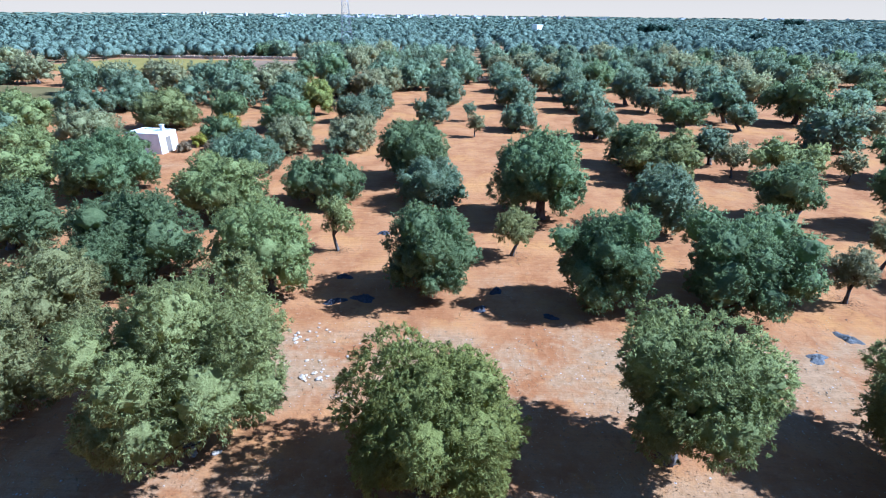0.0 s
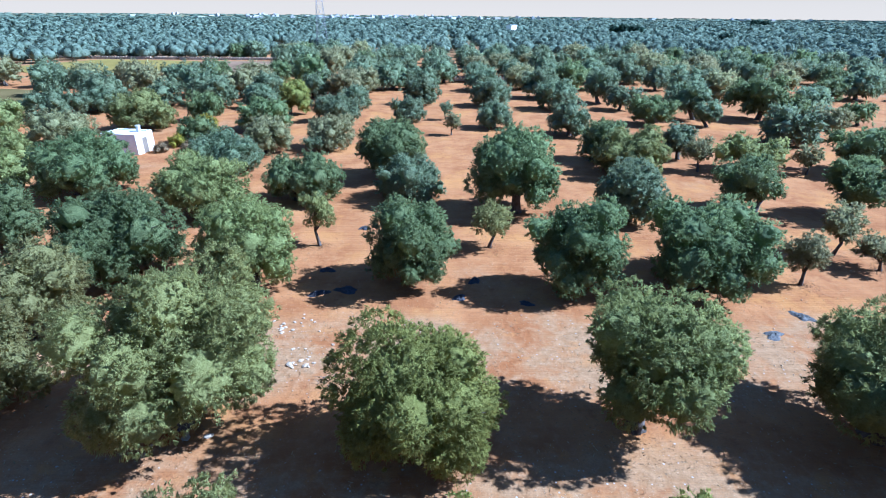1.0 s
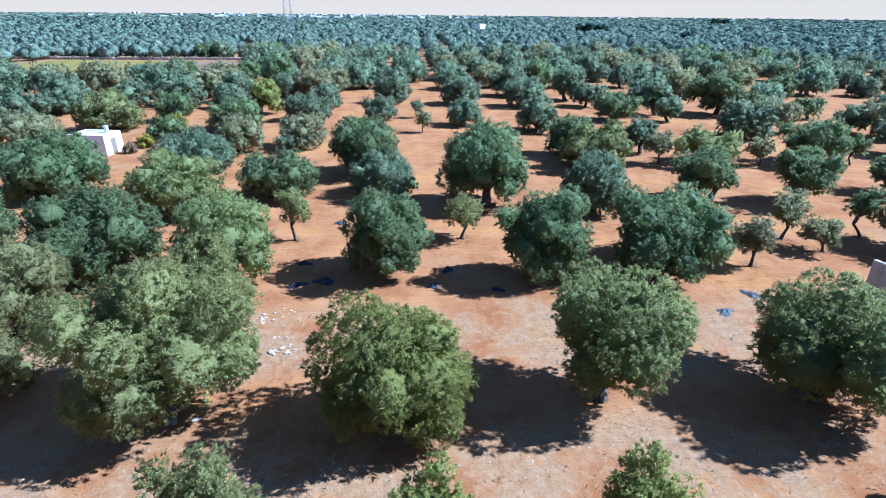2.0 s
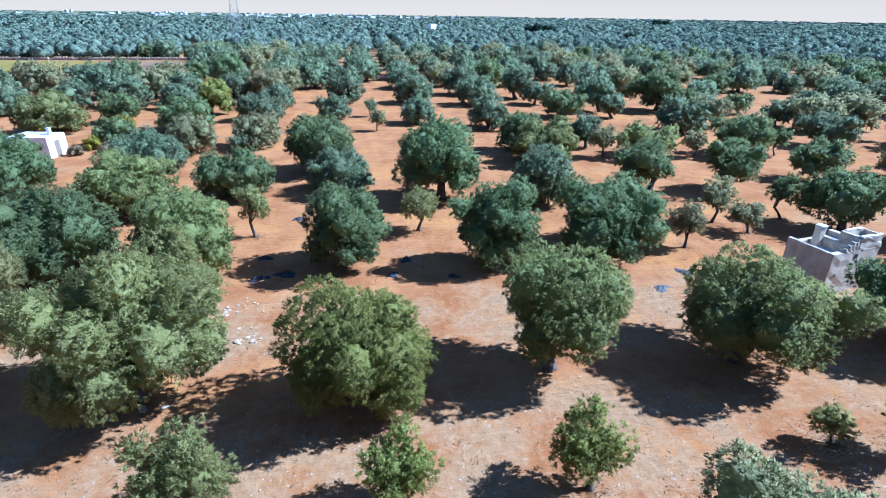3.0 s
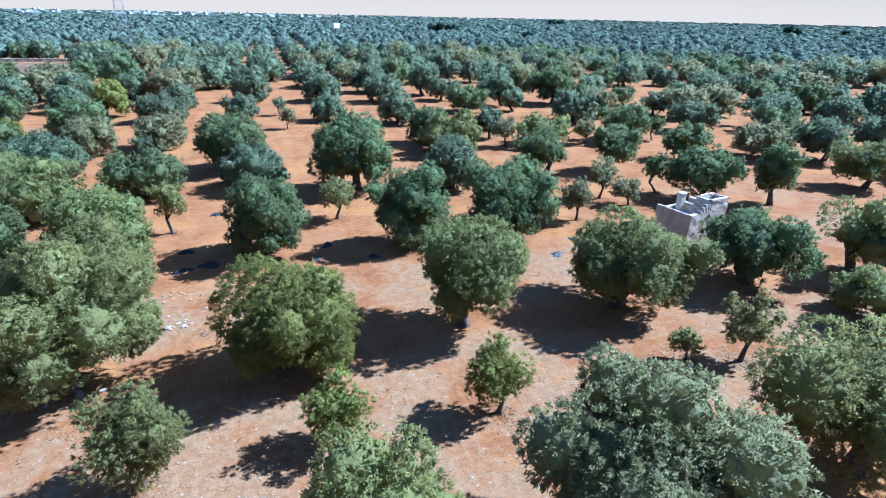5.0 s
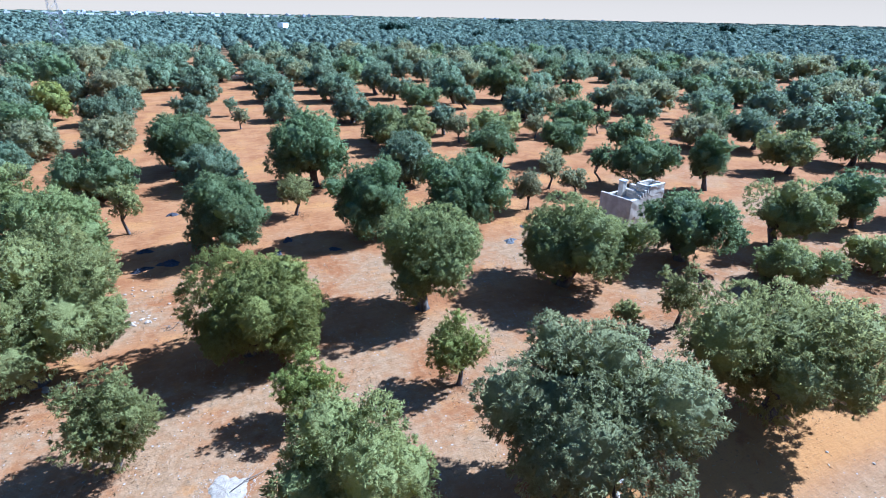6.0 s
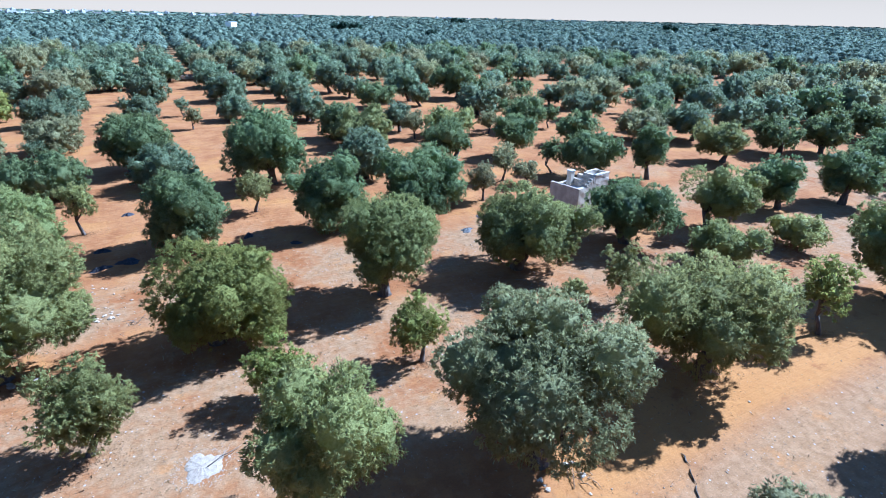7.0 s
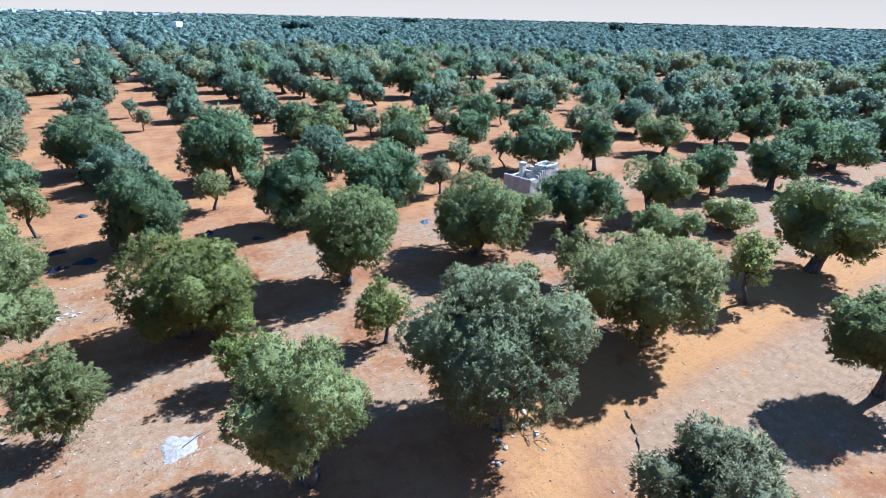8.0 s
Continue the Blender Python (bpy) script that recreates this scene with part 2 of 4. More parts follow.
def crown_shape(rng, w, h, ox, oy, low, young=False):
    """The big masses of a crown: centres and radii; their outer sides lie close to one dome."""
    R, z0 = w / 2, low * h
    half = (h - z0) / 2
    mid = np.array([ox, oy, z0 + half])
    count = int(np.clip(4 + R * 2.6, 6, 14))
    k = np.arange(count) + 0.5
    zz = 1 - 1.75 * (k / count) ** 0.95
    phi = k * 2.39996 + rng.uniform(0, 6.28)
    ring = np.maximum(0, 1 - np.abs(zz) ** np.where(zz < 0, 3.0, 2.3)) ** 0.47
    d = np.stack([ring * np.cos(phi), ring * np.sin(phi), zz], axis=1) + rng.normal(scale=0.13, size=(count, 3))
    rad = rng.uniform(0.30, 0.60, count) * (2.8 / math.sqrt(count)) ** 0.4
    reach = 1.0 - rad * rng.uniform(0.68, 1.22, count)
    if young:
        d[:, :2] *= (0.80 + 0.20 * np.clip(zz + 0.75, 0, 1))[:, None]
    scale = np.array([R, R, half])
    c = mid + d * reach[:, None] * scale
    r = rad * (min(R, half * 1.15) * 0.65 + R * 0.35)
    taper = 0.0 if young or low < 0.12 else 0.34
    c[:, :2] = mid[:2] + (c[:, :2] - mid[:2]) * (1 - taper * np.clip((mid[2] + 0.2 * half - c[:, 2]) / half, 0, 1))[:, None]
    if not young and not taper:
        # a skirt of low boughs hanging towards the ground
        k = int(rng.integers(4, 7))
        a = np.arange(k) * 6.283 / k + rng.uniform(0, 6.28) + rng.normal(scale=0.25, size=k)
        low_r = rng.uniform(0.26, 0.40, k)
        c = np.vstack([c, mid + np.stack([np.cos(a) * (1 - low_r) * R, np.sin(a) * (1 - low_r) * R, -half * rng.uniform(0.35, 0.62, k)], axis=1)])
        r = np.append(r, low_r * (min(R, half * 1.15) * 0.65 + R * 0.35))
    # the heart of the crown
    c = np.vstack([c, mid[None, :] + np.array([[0, 0, 0.02 * h], [0.24 * R, 0, -0.06 * h], [-0.22 * R, 0.14 * R, 0]])])
    r = np.append(r, np.array([0.72, 0.60, 0.60]) * min(R, half * 1.1))
    top, foot = (c[:, 2] + r).max(), np.sort(c[:, 2] - r)[:3].mean()
    c[:, 2] = z0 + (c[:, 2] - foot) * np.clip((h - z0) / (top - foot), 0.85, 1.3)
    c[:, 2] += h - (c[:, 2] + r).max()
    wide = np.sort(np.linalg.norm(c[:, :2] - mid[:2], axis=1) + r)[-4:].mean()
    c[:, :2] = mid[:2] + (c[:, :2] - mid[:2]) * np.clip(R * 1.05 / wide, 0.75, 1.45)
    return mid, c, r


KNOBS = 22


def knobbed(u, knob, spread):
    """How far a skin stands out in the directions u over the knobs of its mass, and which way it leans there."""
    far = ((u[:, None, :] - knob) ** 2).sum(axis=2) / spread ** 2
    best = far.argmin(axis=1)
    near = knob[np.arange(len(u)), best] if knob.ndim == 3 else knob[best]
    b = np.clip(1 - far.min(axis=1), 0, 1)
    return b ** 0.6, (u - near) * (b > 0)[:, None]


def ball(level):
    bm = bmesh.new()
    bmesh.ops.create_icosphere(bm, subdivisions=level, radius=1.0)
    v = np.array([tuple(q.co) for q in bm.verts])
    f = np.array([[q.index for q in t.verts] for t in bm.faces], dtype=np.int32)
    bm.free()
    return v, f


def leafy_heart(rng, c, r, knob, spread, level, fill, floor):
    """The dense foliage of every mass as one crumpled skin, left out where masses run into one another."""
    bv, bf = ball(level)
    n, m = len(r), len(bv)
    swell = np.stack([0.80 + 0.24 * knobbed(bv, k, spread)[0] for k in knob]) * rng.uniform(0.80, 1.07, (n, m))
    v = (bv[None] * swell[:, :, None] * (r * fill)[:, None, None] + c[:, None, :]).reshape(-1, 3)
    gap = np.linalg.norm(v[:, None, :] - c[None, :, :], axis=2) / (r * fill)[None, :]
    gap[np.arange(n * m), np.repeat(np.arange(n), m)] = 9
    buried = (gap.min(axis=1) < 0.70) | (v[:, 2] < floor - 0.1)
    f = (bf[None] + m * np.arange(n)[:, None, None]).reshape(-1, 3)
    f = f[~buried[f].all(axis=1)]
    used, f = np.unique(f, return_inverse=True)
    v[:, 2] = np.maximum(v[:, 2], floor)
    v, f = v[used], f.reshape(-1, 3).astype(np.int32)
    face = unit(np.cross(v[f[:, 1]] - v[f[:, 0]], v[f[:, 2]] - v[f[:, 0]]))
    own = np.zeros_like(v)
    for k in range(3):
        np.add.at(own, f[:, k], face)
    return v, unit(own) + np.repeat(bv[None], n, axis=0).reshape(-1, 3)[used] * 0.2, f


def crown_mesh(rng, w, h, ox, oy, detail, mat, low=0.17, young=False):
    """Crown of masses with leafy knobs, each set with tufts; detail: tuft radius, leaves a tuft, leaf length, leaf half width."""
    rc, per, leaf, slim = detail
    mid, c, r = crown_shape(rng, w, h, ox, oy, low, young)
    knob = unit(rng.normal(size=(len(r) * KNOBS, 3))).reshape(len(r), KNOBS, 3)
    spread = 0.52
    share = r ** 2 / (r ** 2).sum()
    count = int((r ** 2).sum() * 12.6 / (3.14 * rc * rc) * (0.62 if young else 0.88)) + 12
    pick = rng.choice(len(r), size=count, p=share)
    d = unit(rng.normal(size=(count, 3)))
    proud, lean = knobbed(d, knob[pick], spread)
    depth = (0.80 + 0.20 * proud) * (rng.uniform(0.55, 1.04, count) if young else rng.uniform(0.88, 1.03, count) + np.where(rng.random(count) < 0.14, rng.uniform(0, 0.16, count), 0))
    p = c[pick] + d * (r[pick] * depth)[:, None]
    gap = np.linalg.norm(p[:, None, :] - c[None, :, :], axis=2) / r[None, :]
    gap[np.arange(count), pick] = 9
    keep = (gap.min(axis=1) > (0.5 if young else 0.68)) & (p[:, 2] > low * h * 0.5 + rc * 0.2)
    p, d, lean = p[keep], d[keep], lean[keep]
    up = np.clip((p[:, 2] - mid[2]) / (h * 0.5), -1, 1)
    out = unit(d * 0.7 + unit(p - mid) * 0.4 + lean * 1.2)
    grow = unit(out + np.stack([0 * up, 0 * up, 0.15 + 0.40 * up + (0.35 if young else 0.0)], axis=1))
    size = rc * rng.uniform(0.55, 1.35, len(p))
    # the leaves of every tuft fan out round the way it grows
    n = len(p) * per
    p, out, grow, size = np.repeat(p, per, axis=0), np.repeat(out, per, axis=0), np.repeat(grow, per, axis=0), np.repeat(size, per)
    e = unit(rng.normal(size=(n, 3)) + out * 0.5)
    start = p + e * (size * rng.uniform(0.2, 1.0, n))[:, None]
    way = unit(grow * 0.45 + e * 0.6 + rng.normal(scale=0.5, size=(n, 3)))
    length = leaf * rng.uniform(0.6, 1.4, n)
    start -= way * (length * 0.4)[:, None]
    v1, f1 = pointed(start, way, length, slim * rng.uniform(0.7, 1.4, n), rng, unit(out + e * 0.7))
    nor = np.repeat(unit(out * 0.7 + e * 0.6), 3, axis=0) + np.repeat(unit(rng.normal(size=(n, 3))), 3, axis=0) * 0.75
    solid_part = rng.random(len(r)) > (0.28 if leaf < 0.13 else 0.08)
    solid_part[-3:] = True
    v2, nor2, f2 = leafy_heart(rng, c[solid_part], r[solid_part], knob[solid_part], spread, 4 if leaf < 0.13 else 3 if leaf < 0.25 else 2, 0.36 if young else 0.74, low * h * 0.6 + 0.05)
    me = mesh_from("crown", np.vstack([v1, v2]), np.vstack([f1, f2 + len(v1)]), mat, True)
    me.normals_split_custom_set_from_vertices(unit(np.vstack([nor, nor2])).tolist())
    return me, c, r


def olive_wood(rng, tree, w, h, c, r, fine=True):
    """Gnarled trunk that forks low, and limbs that reach into the lobes."""
    girth = (0.026 * w + 0.026 * h) * (1 if w > 3.7 else 0.6)
    fork = h * rng.uniform(0.20, 0.28)
    lean = rng.normal(scale=0.06, size=2) * h
    pts = [(0, 0, -0.15), (lean[0] * 0.1, lean[1] * 0.1, 0.12), (lean[0] * 0.5, lean[1] * 0.5, fork * 0.55), (lean[0], lean[1], fork)]
    rad = [girth * 1.55, girth * 1.2, girth * 0.95, girth * 0.85]
    sides = 9 if fine else 6
    part("trunk", tubes("trunk", [(pts, rad)], BARK, sides, 0.16, int(rng.integers(1e6))), tree)
    order = np.argsort(-r)[:5 if fine else 3]
    for i in order:
        a, b = Vector(pts[-1]) - Vector((0, 0, 0.08)), Vector(c[i])
        knee = a.lerp(b, 0.45) + Vector(rng.normal(scale=0.10 * w / 3, size=3)) + Vector((0, 0, 0.10 * h * rng.uniform(-0.4, 0.6)))
        run = [a, a.lerp(knee, 0.5) + Vector(rng.normal(scale=0.05, size=3)), knee, knee.lerp(b, 0.6), b]
        g = girth * rng.uniform(0.42, 0.6)
        runs = [(run, [g * 1.25, g, g * 0.72, g * 0.45, g * 0.2])]
        if fine:
            for _ in range(3):
                e = b + Vector(unit(rng.normal(size=(1, 3)))[0]) * float(r[i]) * 0.8
                runs.append(([knee, knee.lerp(e, 0.5) + Vector(rng.normal(scale=0.08, size=3)), e], [g * 0.4, g * 0.26, g * 0.08]))
        part("limb", tubes("limb", runs, BARK, 6 if fine else 5, 0.12, int(rng.integers(1e6))), tree)


TONE = {"deep": "deep green", "fresh": "fresh yellow-green", "pale": "pale dusty green", "silver": "silvery grey-green", "blue": "haze-greyed green", "mid": "soft mid-green", "straw": "pale straw-green"}
PLANTED = []


def olive(x, y, w, h, ox=0.0, oy=0.0, tone="deep", low=None):
    """One olive tree standing at (x, y): crown width, height and the crown's offset from the foot."""
    rng = np.random.default_rng(int((x + 300) * 977 + (y + 300) * 131))
    d = math.hypot(x - 2, y + 3)
    if w > 6.4:
        label = "broad old olive tree, %s lobed crown, red soil" % TONE[tone]
    elif w > 3.7:
        label = "rounded olive tree, %s crown on short gnarled trunk" % TONE[tone]
    else:
        label = "small young olive tree with sparse %s crown" % TONE[tone]
    tree = thing("olive_tree", pose(x, y, 0), label, "tree", "olive trees of the grove")
    if d < 26:
        detail = (0.17, 27, 0.118, 0.024)
    elif d < 40:
        detail = (0.21, 18, 0.155, 0.037)
    elif d < 62:
        detail = (0.26, 16, 0.21, 0.048)
    elif d < 90:
        detail = (0.34, 13, 0.28, 0.075)
    else:
        detail = (0.44, 11, 0.38, 0.11)
    young = w < 3.7
    if d > 52:
        w *= 1.08
    if young:
        detail = (detail[0] * 0.72, int(detail[1] * 0.8), detail[2] * 0.95, detail[3] * 0.9)
    if low is None:
        low = (0.24 if d > 25 else 0.12) if young else 0.17 if d < 28 or x > 25 else 0.08
    me, c, r = crown_mesh(rng, w, h, ox, oy, detail, LEAF[tone], low, young)
    part("crown", me, tree)
    olive_wood(rng, tree, w, h, c, r, d < 45)
    PLANTED.append((x, y, w / 2))
    return tree


# ---- the ground: one sheet to the horizon ----
def rise(x, y):
    """Height of the land: level in the grove, a low ridge far off to the north-west."""
    d, az = math.hypot(x, y), math.degrees(math.atan2(x, y))
    ridge = math.exp(-((az + 16) / 17.0) ** 2) * 2.0 + math.exp(-((az + 38) / 14.0) ** 2) * 1.0
    s = min(1.0, max(0.0, (d - 900) / 1700))
    return ridge * s * s * (3 - 2 * s)


def build_ground():
    rings = [0.0] + [1.5 * 1.115 ** k for k in range(76)]
    spokes = 144
    verts, faces = [(0, 0, 0)], []
    for rad in rings[1:]:
        for k in range(spokes):
            a = 2 * math.pi * k / spokes
            x, y = rad * math.sin(a), rad * math.cos(a)
            verts.append((x, y, rise(x, y)))
    for k in range(spokes):
        faces.append((0, 1 + (k + 1) % spokes, 1 + k))
    for i in range(len(rings) - 2):
        for k in range(spokes):
            a, b = 1 + i * spokes + k, 1 + i * spokes + (k + 1) % spokes
            faces.append((a, b, b + spokes, a + spokes))
    tagged(new("ground", mesh_from("ground", verts, faces, SOIL, True)),
           "dry red soil with pale stony strips and furrows", "ground", kind="structure")


build_ground()


def field(name, corners, mat, label):
    """A low sheet of crop or bare earth with an uneven edge."""
    rng = random.Random(len(corners) + int(abs(corners[0][0])))
    edge = []
    for i, (x, y) in enumerate(corners):
        u, v = corners[(i + 1) % len(corners)]
        for k in range(6):
            f = k / 6
            edge.append((x + (u - x) * f + rng.uniform(-0.8, 0.8), y + (v - y) * f + rng.uniform(-0.8, 0.8)))
    n = len(edge)
    verts = [(x, y, 0.06) for x, y in edge] + [(x, y, -0.05) for x, y in edge]
    faces = [tuple(range(n))] + [(i, i + n, (i + 1) % n + n, (i + 1) % n) for i in range(n)]
    tagged(new(name, mesh_from(name, verts, faces, mat)), label, "field", kind="structure")


FIELDS = [
    ("field_1", [(-91, 132), (-72, 147), (-78, 180), (-112, 184), (-125, 150)], CROP, "field of yellowing low crop beside the grove"),
    ("field_2", [(-71, 147), (-49, 145), (-51, 182), (-77, 180)], FALLOW, "bare brown fallow field beside the grove"),
    ("field_3", [(-74, 80), (-64, 90), (-80, 110), (-118, 116), (-118, 78)], DRYFIELD, "olive-brown dry field between olive trees"),
]
for spec in FIELDS:
    field(*spec)

# ---- the olive grove, row by row ----
# row of old trees nearest the open strip
olive(-9.5, 15.8, 7.5, 7.2, 0.6, 0.0, "pale", 0.10)
olive(-0.6, 14.9, 6.3, 5.9, 0.6, -0.4, "fresh", 0.10)
olive(8.6, 15.8, 6.0, 6.2, 0.4, -0.3, "mid")
olive(17.7, 15.3, 7.7, 6.0, 0.5, -0.2, "mid")
olive(27.3, 15.5, 6.9, 4.9, 0.4, -0.3, "deep")
olive(35.7, 14.8, 6.1, 5.2, 0.6, -0.4, "mid")
olive(45.4, 15.2, 5.1, 4.9, -0.8, 0.5, "deep")
olive(52.2, 13.5, 5.7, 5.0, 0.2, -0.1, "deep")
olive(35.8, 2.1, 7.3, 6.3, 0.3, -0.2, "mid")
# pale trees at the west end
olive(-19.7, 21.5, 5.9, 5.2, 0.6, 0.0, "straw")
olive(-18.5, 16.8, 4.5, 4.9, 1.0, 0.0, "straw")
# front row and young trees
olive(-5.6, 9.2, 3.6, 4.2, 0.2, -0.1, "pale")
olive(1.1, 9.3, 2.8, 3.3, 0.0, -0.0, "fresh")
olive(1.7, 2.8, 4.7, 5.8, -0.1, 0.1, "pale", 0.16)
olive(7.8, 9.0, 2.9, 3.6, -0.2, 0.1, "fresh")
olive(9.1, 1.6, 7.8, 6.6, 0.0, 0.3, "silver", 0.27)
olive(19.1, 2.4, 7.5, 6.3, -0.3, 0.2, "pale")
olive(27.7, 1.9, 2.9, 4.8, -0.3, 0.2, "fresh")
olive(20.5, 9.0, 2.8, 3.8, -0.1, 0.0, "pale")
olive(18.0, 9.8, 1.6, 1.8, -0.2, 0.1, "pale")
olive(31.4, 9.8, 5.5, 3.1, -0.5, 0.3, "mid")
olive(38.7, 9.1, 4.5, 2.7, -0.6, 0.3, "pale")
olive(24.9, -5.8, 4.1, 5.4, -1.0, 0.6, "mid")
olive(11.7, -6.7, 4.5, 4.8, -0.7, 0.4, "silver")
# second row
olive(-30.1, 32.3, 6.0, 4.9, 1.1, 0.0, "deep")
olive(-19.6, 28.7, 7.9, 5.5, 0.9, 0.0, "deep")
olive(-10.4, 27.6, 6.2, 5.6, -0.0, -0.0, "mid")
olive(-7.7, 33.3, 2.6, 4.1, 0.2, 0.0, "pale")
olive(-1.1, 28.0, 5.5, 5.7, 0.1, 0.0, "deep")
olive(4.2, 33.2, 3.3, 3.5, 0.1, -0.1, "pale")
olive(8.3, 27.2, 5.5, 6.1, 0.4, -0.3, "deep")
olive(16.7, 27.7, 8.2, 5.6, 0.1, 0.0, "deep")
olive(22.8, 27.9, 2.9, 3.6, -0.2, 0.0, "silver")
olive(27.8, 32.3, 3.0, 4.1, -0.0, 0.0, "silver")
olive(29.2, 29.9, 3.3, 2.6, -0.4, 0.1, "silver")
olive(34.1, 32.5, 2.5, 3.9, -0.3, 0.1, "deep")
olive(36.8, 29.4, 6.8, 4.9, -0.1, 0.0, "deep")
olive(41.8, 26.7, 3.9, 5.7, -0.2, 0.1, "deep")
olive(55.6, 28.1, 5.7, 4.7, -0.6, 0.4, "mid")
olive(66.0, 27.9, 6.3, 5.1, -0.7, 0.4, "deep")
olive(71.4, 25.9, 5.1, 5.4, -0.1, 0.1, "deep")
olive(87.2, 27.7, 7.2, 5.0, -0.5, 0.3, "deep")
olive(66.5, 14.1, 10.0, 5.4, -1.3, 0.8, "deep")
olive(55.3, 4.8, 4.3, 2.7, -0.2, 0.1, "deep")
# third row
olive(-31.5, 44.2, 8.2, 5.7, 1.0, 0.0, "deep")
olive(-18.7, 39.3, 7.1, 5.4, 0.8, 0.0, "mid")
olive(-21.1, 51.6, 7.7, 4.3, -0.2, -0.0, "blue")
olive(-11.8, 43.1, 6.8, 4.4, 0.8, 0.0, "deep")
olive(-4.9, 50.4, 6.5, 5.8, 0.9, -0.3, "deep")
olive(-2.0, 43.5, 6.3, 4.0, 0.1, -0.0, "blue")
olive(7.0, 40.5, 7.2, 7.2, -0.3, 0.1, "deep")
olive(15.7, 38.6, 5.6, 5.2, 0.0, -0.0, "blue")
olive(20.1, 51.4, 6.8, 5.2, -0.2, 0.1, "mid")
olive(27.1, 41.1, 5.7, 4.8, -0.8, 0.2, "deep")
olive(33.2, 52.5, 7.1, 4.1, -0.5, 0.1, "mid")
olive(34.2, 39.6, 5.4, 5.0, -0.0, 0.0, "deep")
olive(44.7, 52.5, 7.0, 5.2, -0.2, 0.1, "deep")
olive(45.6, 41.8, 5.4, 4.4, -0.5, 0.1, "deep")
olive(56.0, 40.5, 6.5, 4.4, -0.5, 0.3, "silver")
# fourth row
olive(-19.5, 59.6, 5.4, 4.3, 0.3, -0.1, "silver")
olive(-12.0, 62.0, 5.6, 4.0, -0.5, 0.1, "silver")
olive(-14.2, 59.6, 2.7, 2.1, 0.3, -0.1, "blue")
olive(-15.3, 79.0, 6.9, 4.0, 0.6, -0.2, "blue")
olive(-24.6, 72.6, 7.1, 4.5, 1.0, -0.3, "deep")
olive(-4.2, 78.4, 4.9, 3.9, 0.3, -0.1, "blue")
olive(1.5, 80.8, 2.1, 2.9, 0.0, -0.0, "blue")
olive(2.1, 70.0, 2.3, 3.2, 0.2, -0.1, "silver")
olive(8.2, 74.8, 4.9, 4.0, 0.1, -0.0, "blue")
olive(18.0, 70.4, 5.6, 5.1, 0.1, -0.0, "blue")
olive(17.6, 57.2, 4.9, 4.7, 0.9, -0.2, "deep")
olive(27.7, 58.1, 3.9, 4.2, -0.2, 0.1, "blue")
olive(27.7, 53.0, 3.0, 3.9, -0.2, 0.1, "silver")
olive(38.6, 52.1, 2.8, 3.4, -0.3, 0.1, "silver")
olive(48.9, 52.0, 2.4, 3.5, 0.3, -0.1, "deep")
olive(59.0, 55.1, 6.9, 4.7, -0.7, 0.2, "blue")
# far rows
olive(-23.4, 84.6, 4.5, 5.4, 1.1, -0.3, "fresh")
olive(-30.9, 97.2, 6.0, 5.5, 0.6, -0.2, "blue")
olive(-23.7, 102.6, 5.4, 5.2, 0.4, -0.1, "blue")
olive(-16.3, 109.0, 8.0, 5.1, 0.2, -0.1, "silver")
olive(-14.0, 90.4, 5.0, 4.0, 0.2, -0.0, "blue")
olive(-3.6, 116.0, 7.0, 4.9, 0.3, -0.1, "blue")
olive(-2.8, 96.0, 6.2, 5.1, -0.0, 0.0, "blue")
olive(9.0, 114.3, 7.7, 4.7, 0.2, -0.1, "blue")
olive(9.2, 94.2, 7.0, 5.0, 0.2, -0.0, "blue")
olive(19.4, 104.0, 7.2, 5.7, 0.4, -0.1, "blue")
olive(20.3, 91.1, 7.0, 5.0, 0.0, -0.0, "blue")
olive(29.6, 98.5, 6.0, 6.2, 0.5, -0.1, "blue")
olive(31.1, 90.8, 5.6, 4.1, 0.2, -0.0, "blue")
olive(31.7, 78.3, 7.0, 4.4, -0.0, 0.0, "deep")
olive(40.3, 82.8, 6.3, 6.0, -1.5, 0.4, "blue")
olive(39.8, 77.0, 3.9, 3.9, -0.1, 0.0, "blue")
olive(50.6, 83.0, 9.0, 6.8, -0.5, 0.1, "deep")
olive(54.4, 80.5, 4.5, 4.0, -0.1, 0.0, "deep")
olive(50.7, 68.8, 5.1, 4.7, 0.3, -0.1, "silver")
olive(63.5, 79.0, 5.0, 3.3, -0.3, 0.1, "deep")
olive(62.6, 69.3, 5.0, 4.1, 0.2, -0.1, "blue")
olive(74.4, 76.0, 5.5, 4.2, -0.6, 0.2, "blue")
olive(90.4, 80.3, 6.5, 5.8, 0.7, -0.2, "blue")
olive(95.6, 93.3, 7.9, 4.8, -0.4, 0.1, "blue")
olive(91.4, 74.6, 6.2, 4.6, 0.2, -0.1, "deep")
olive(72.3, 53.8, 7.5, 5.0, -0.7, 0.2, "blue")
olive(63.0, 44.2, 4.7, 4.9, -0.9, 0.2, "deep")
olive(62.1, 37.6, 6.1, 5.1, -0.7, 0.2, "blue")
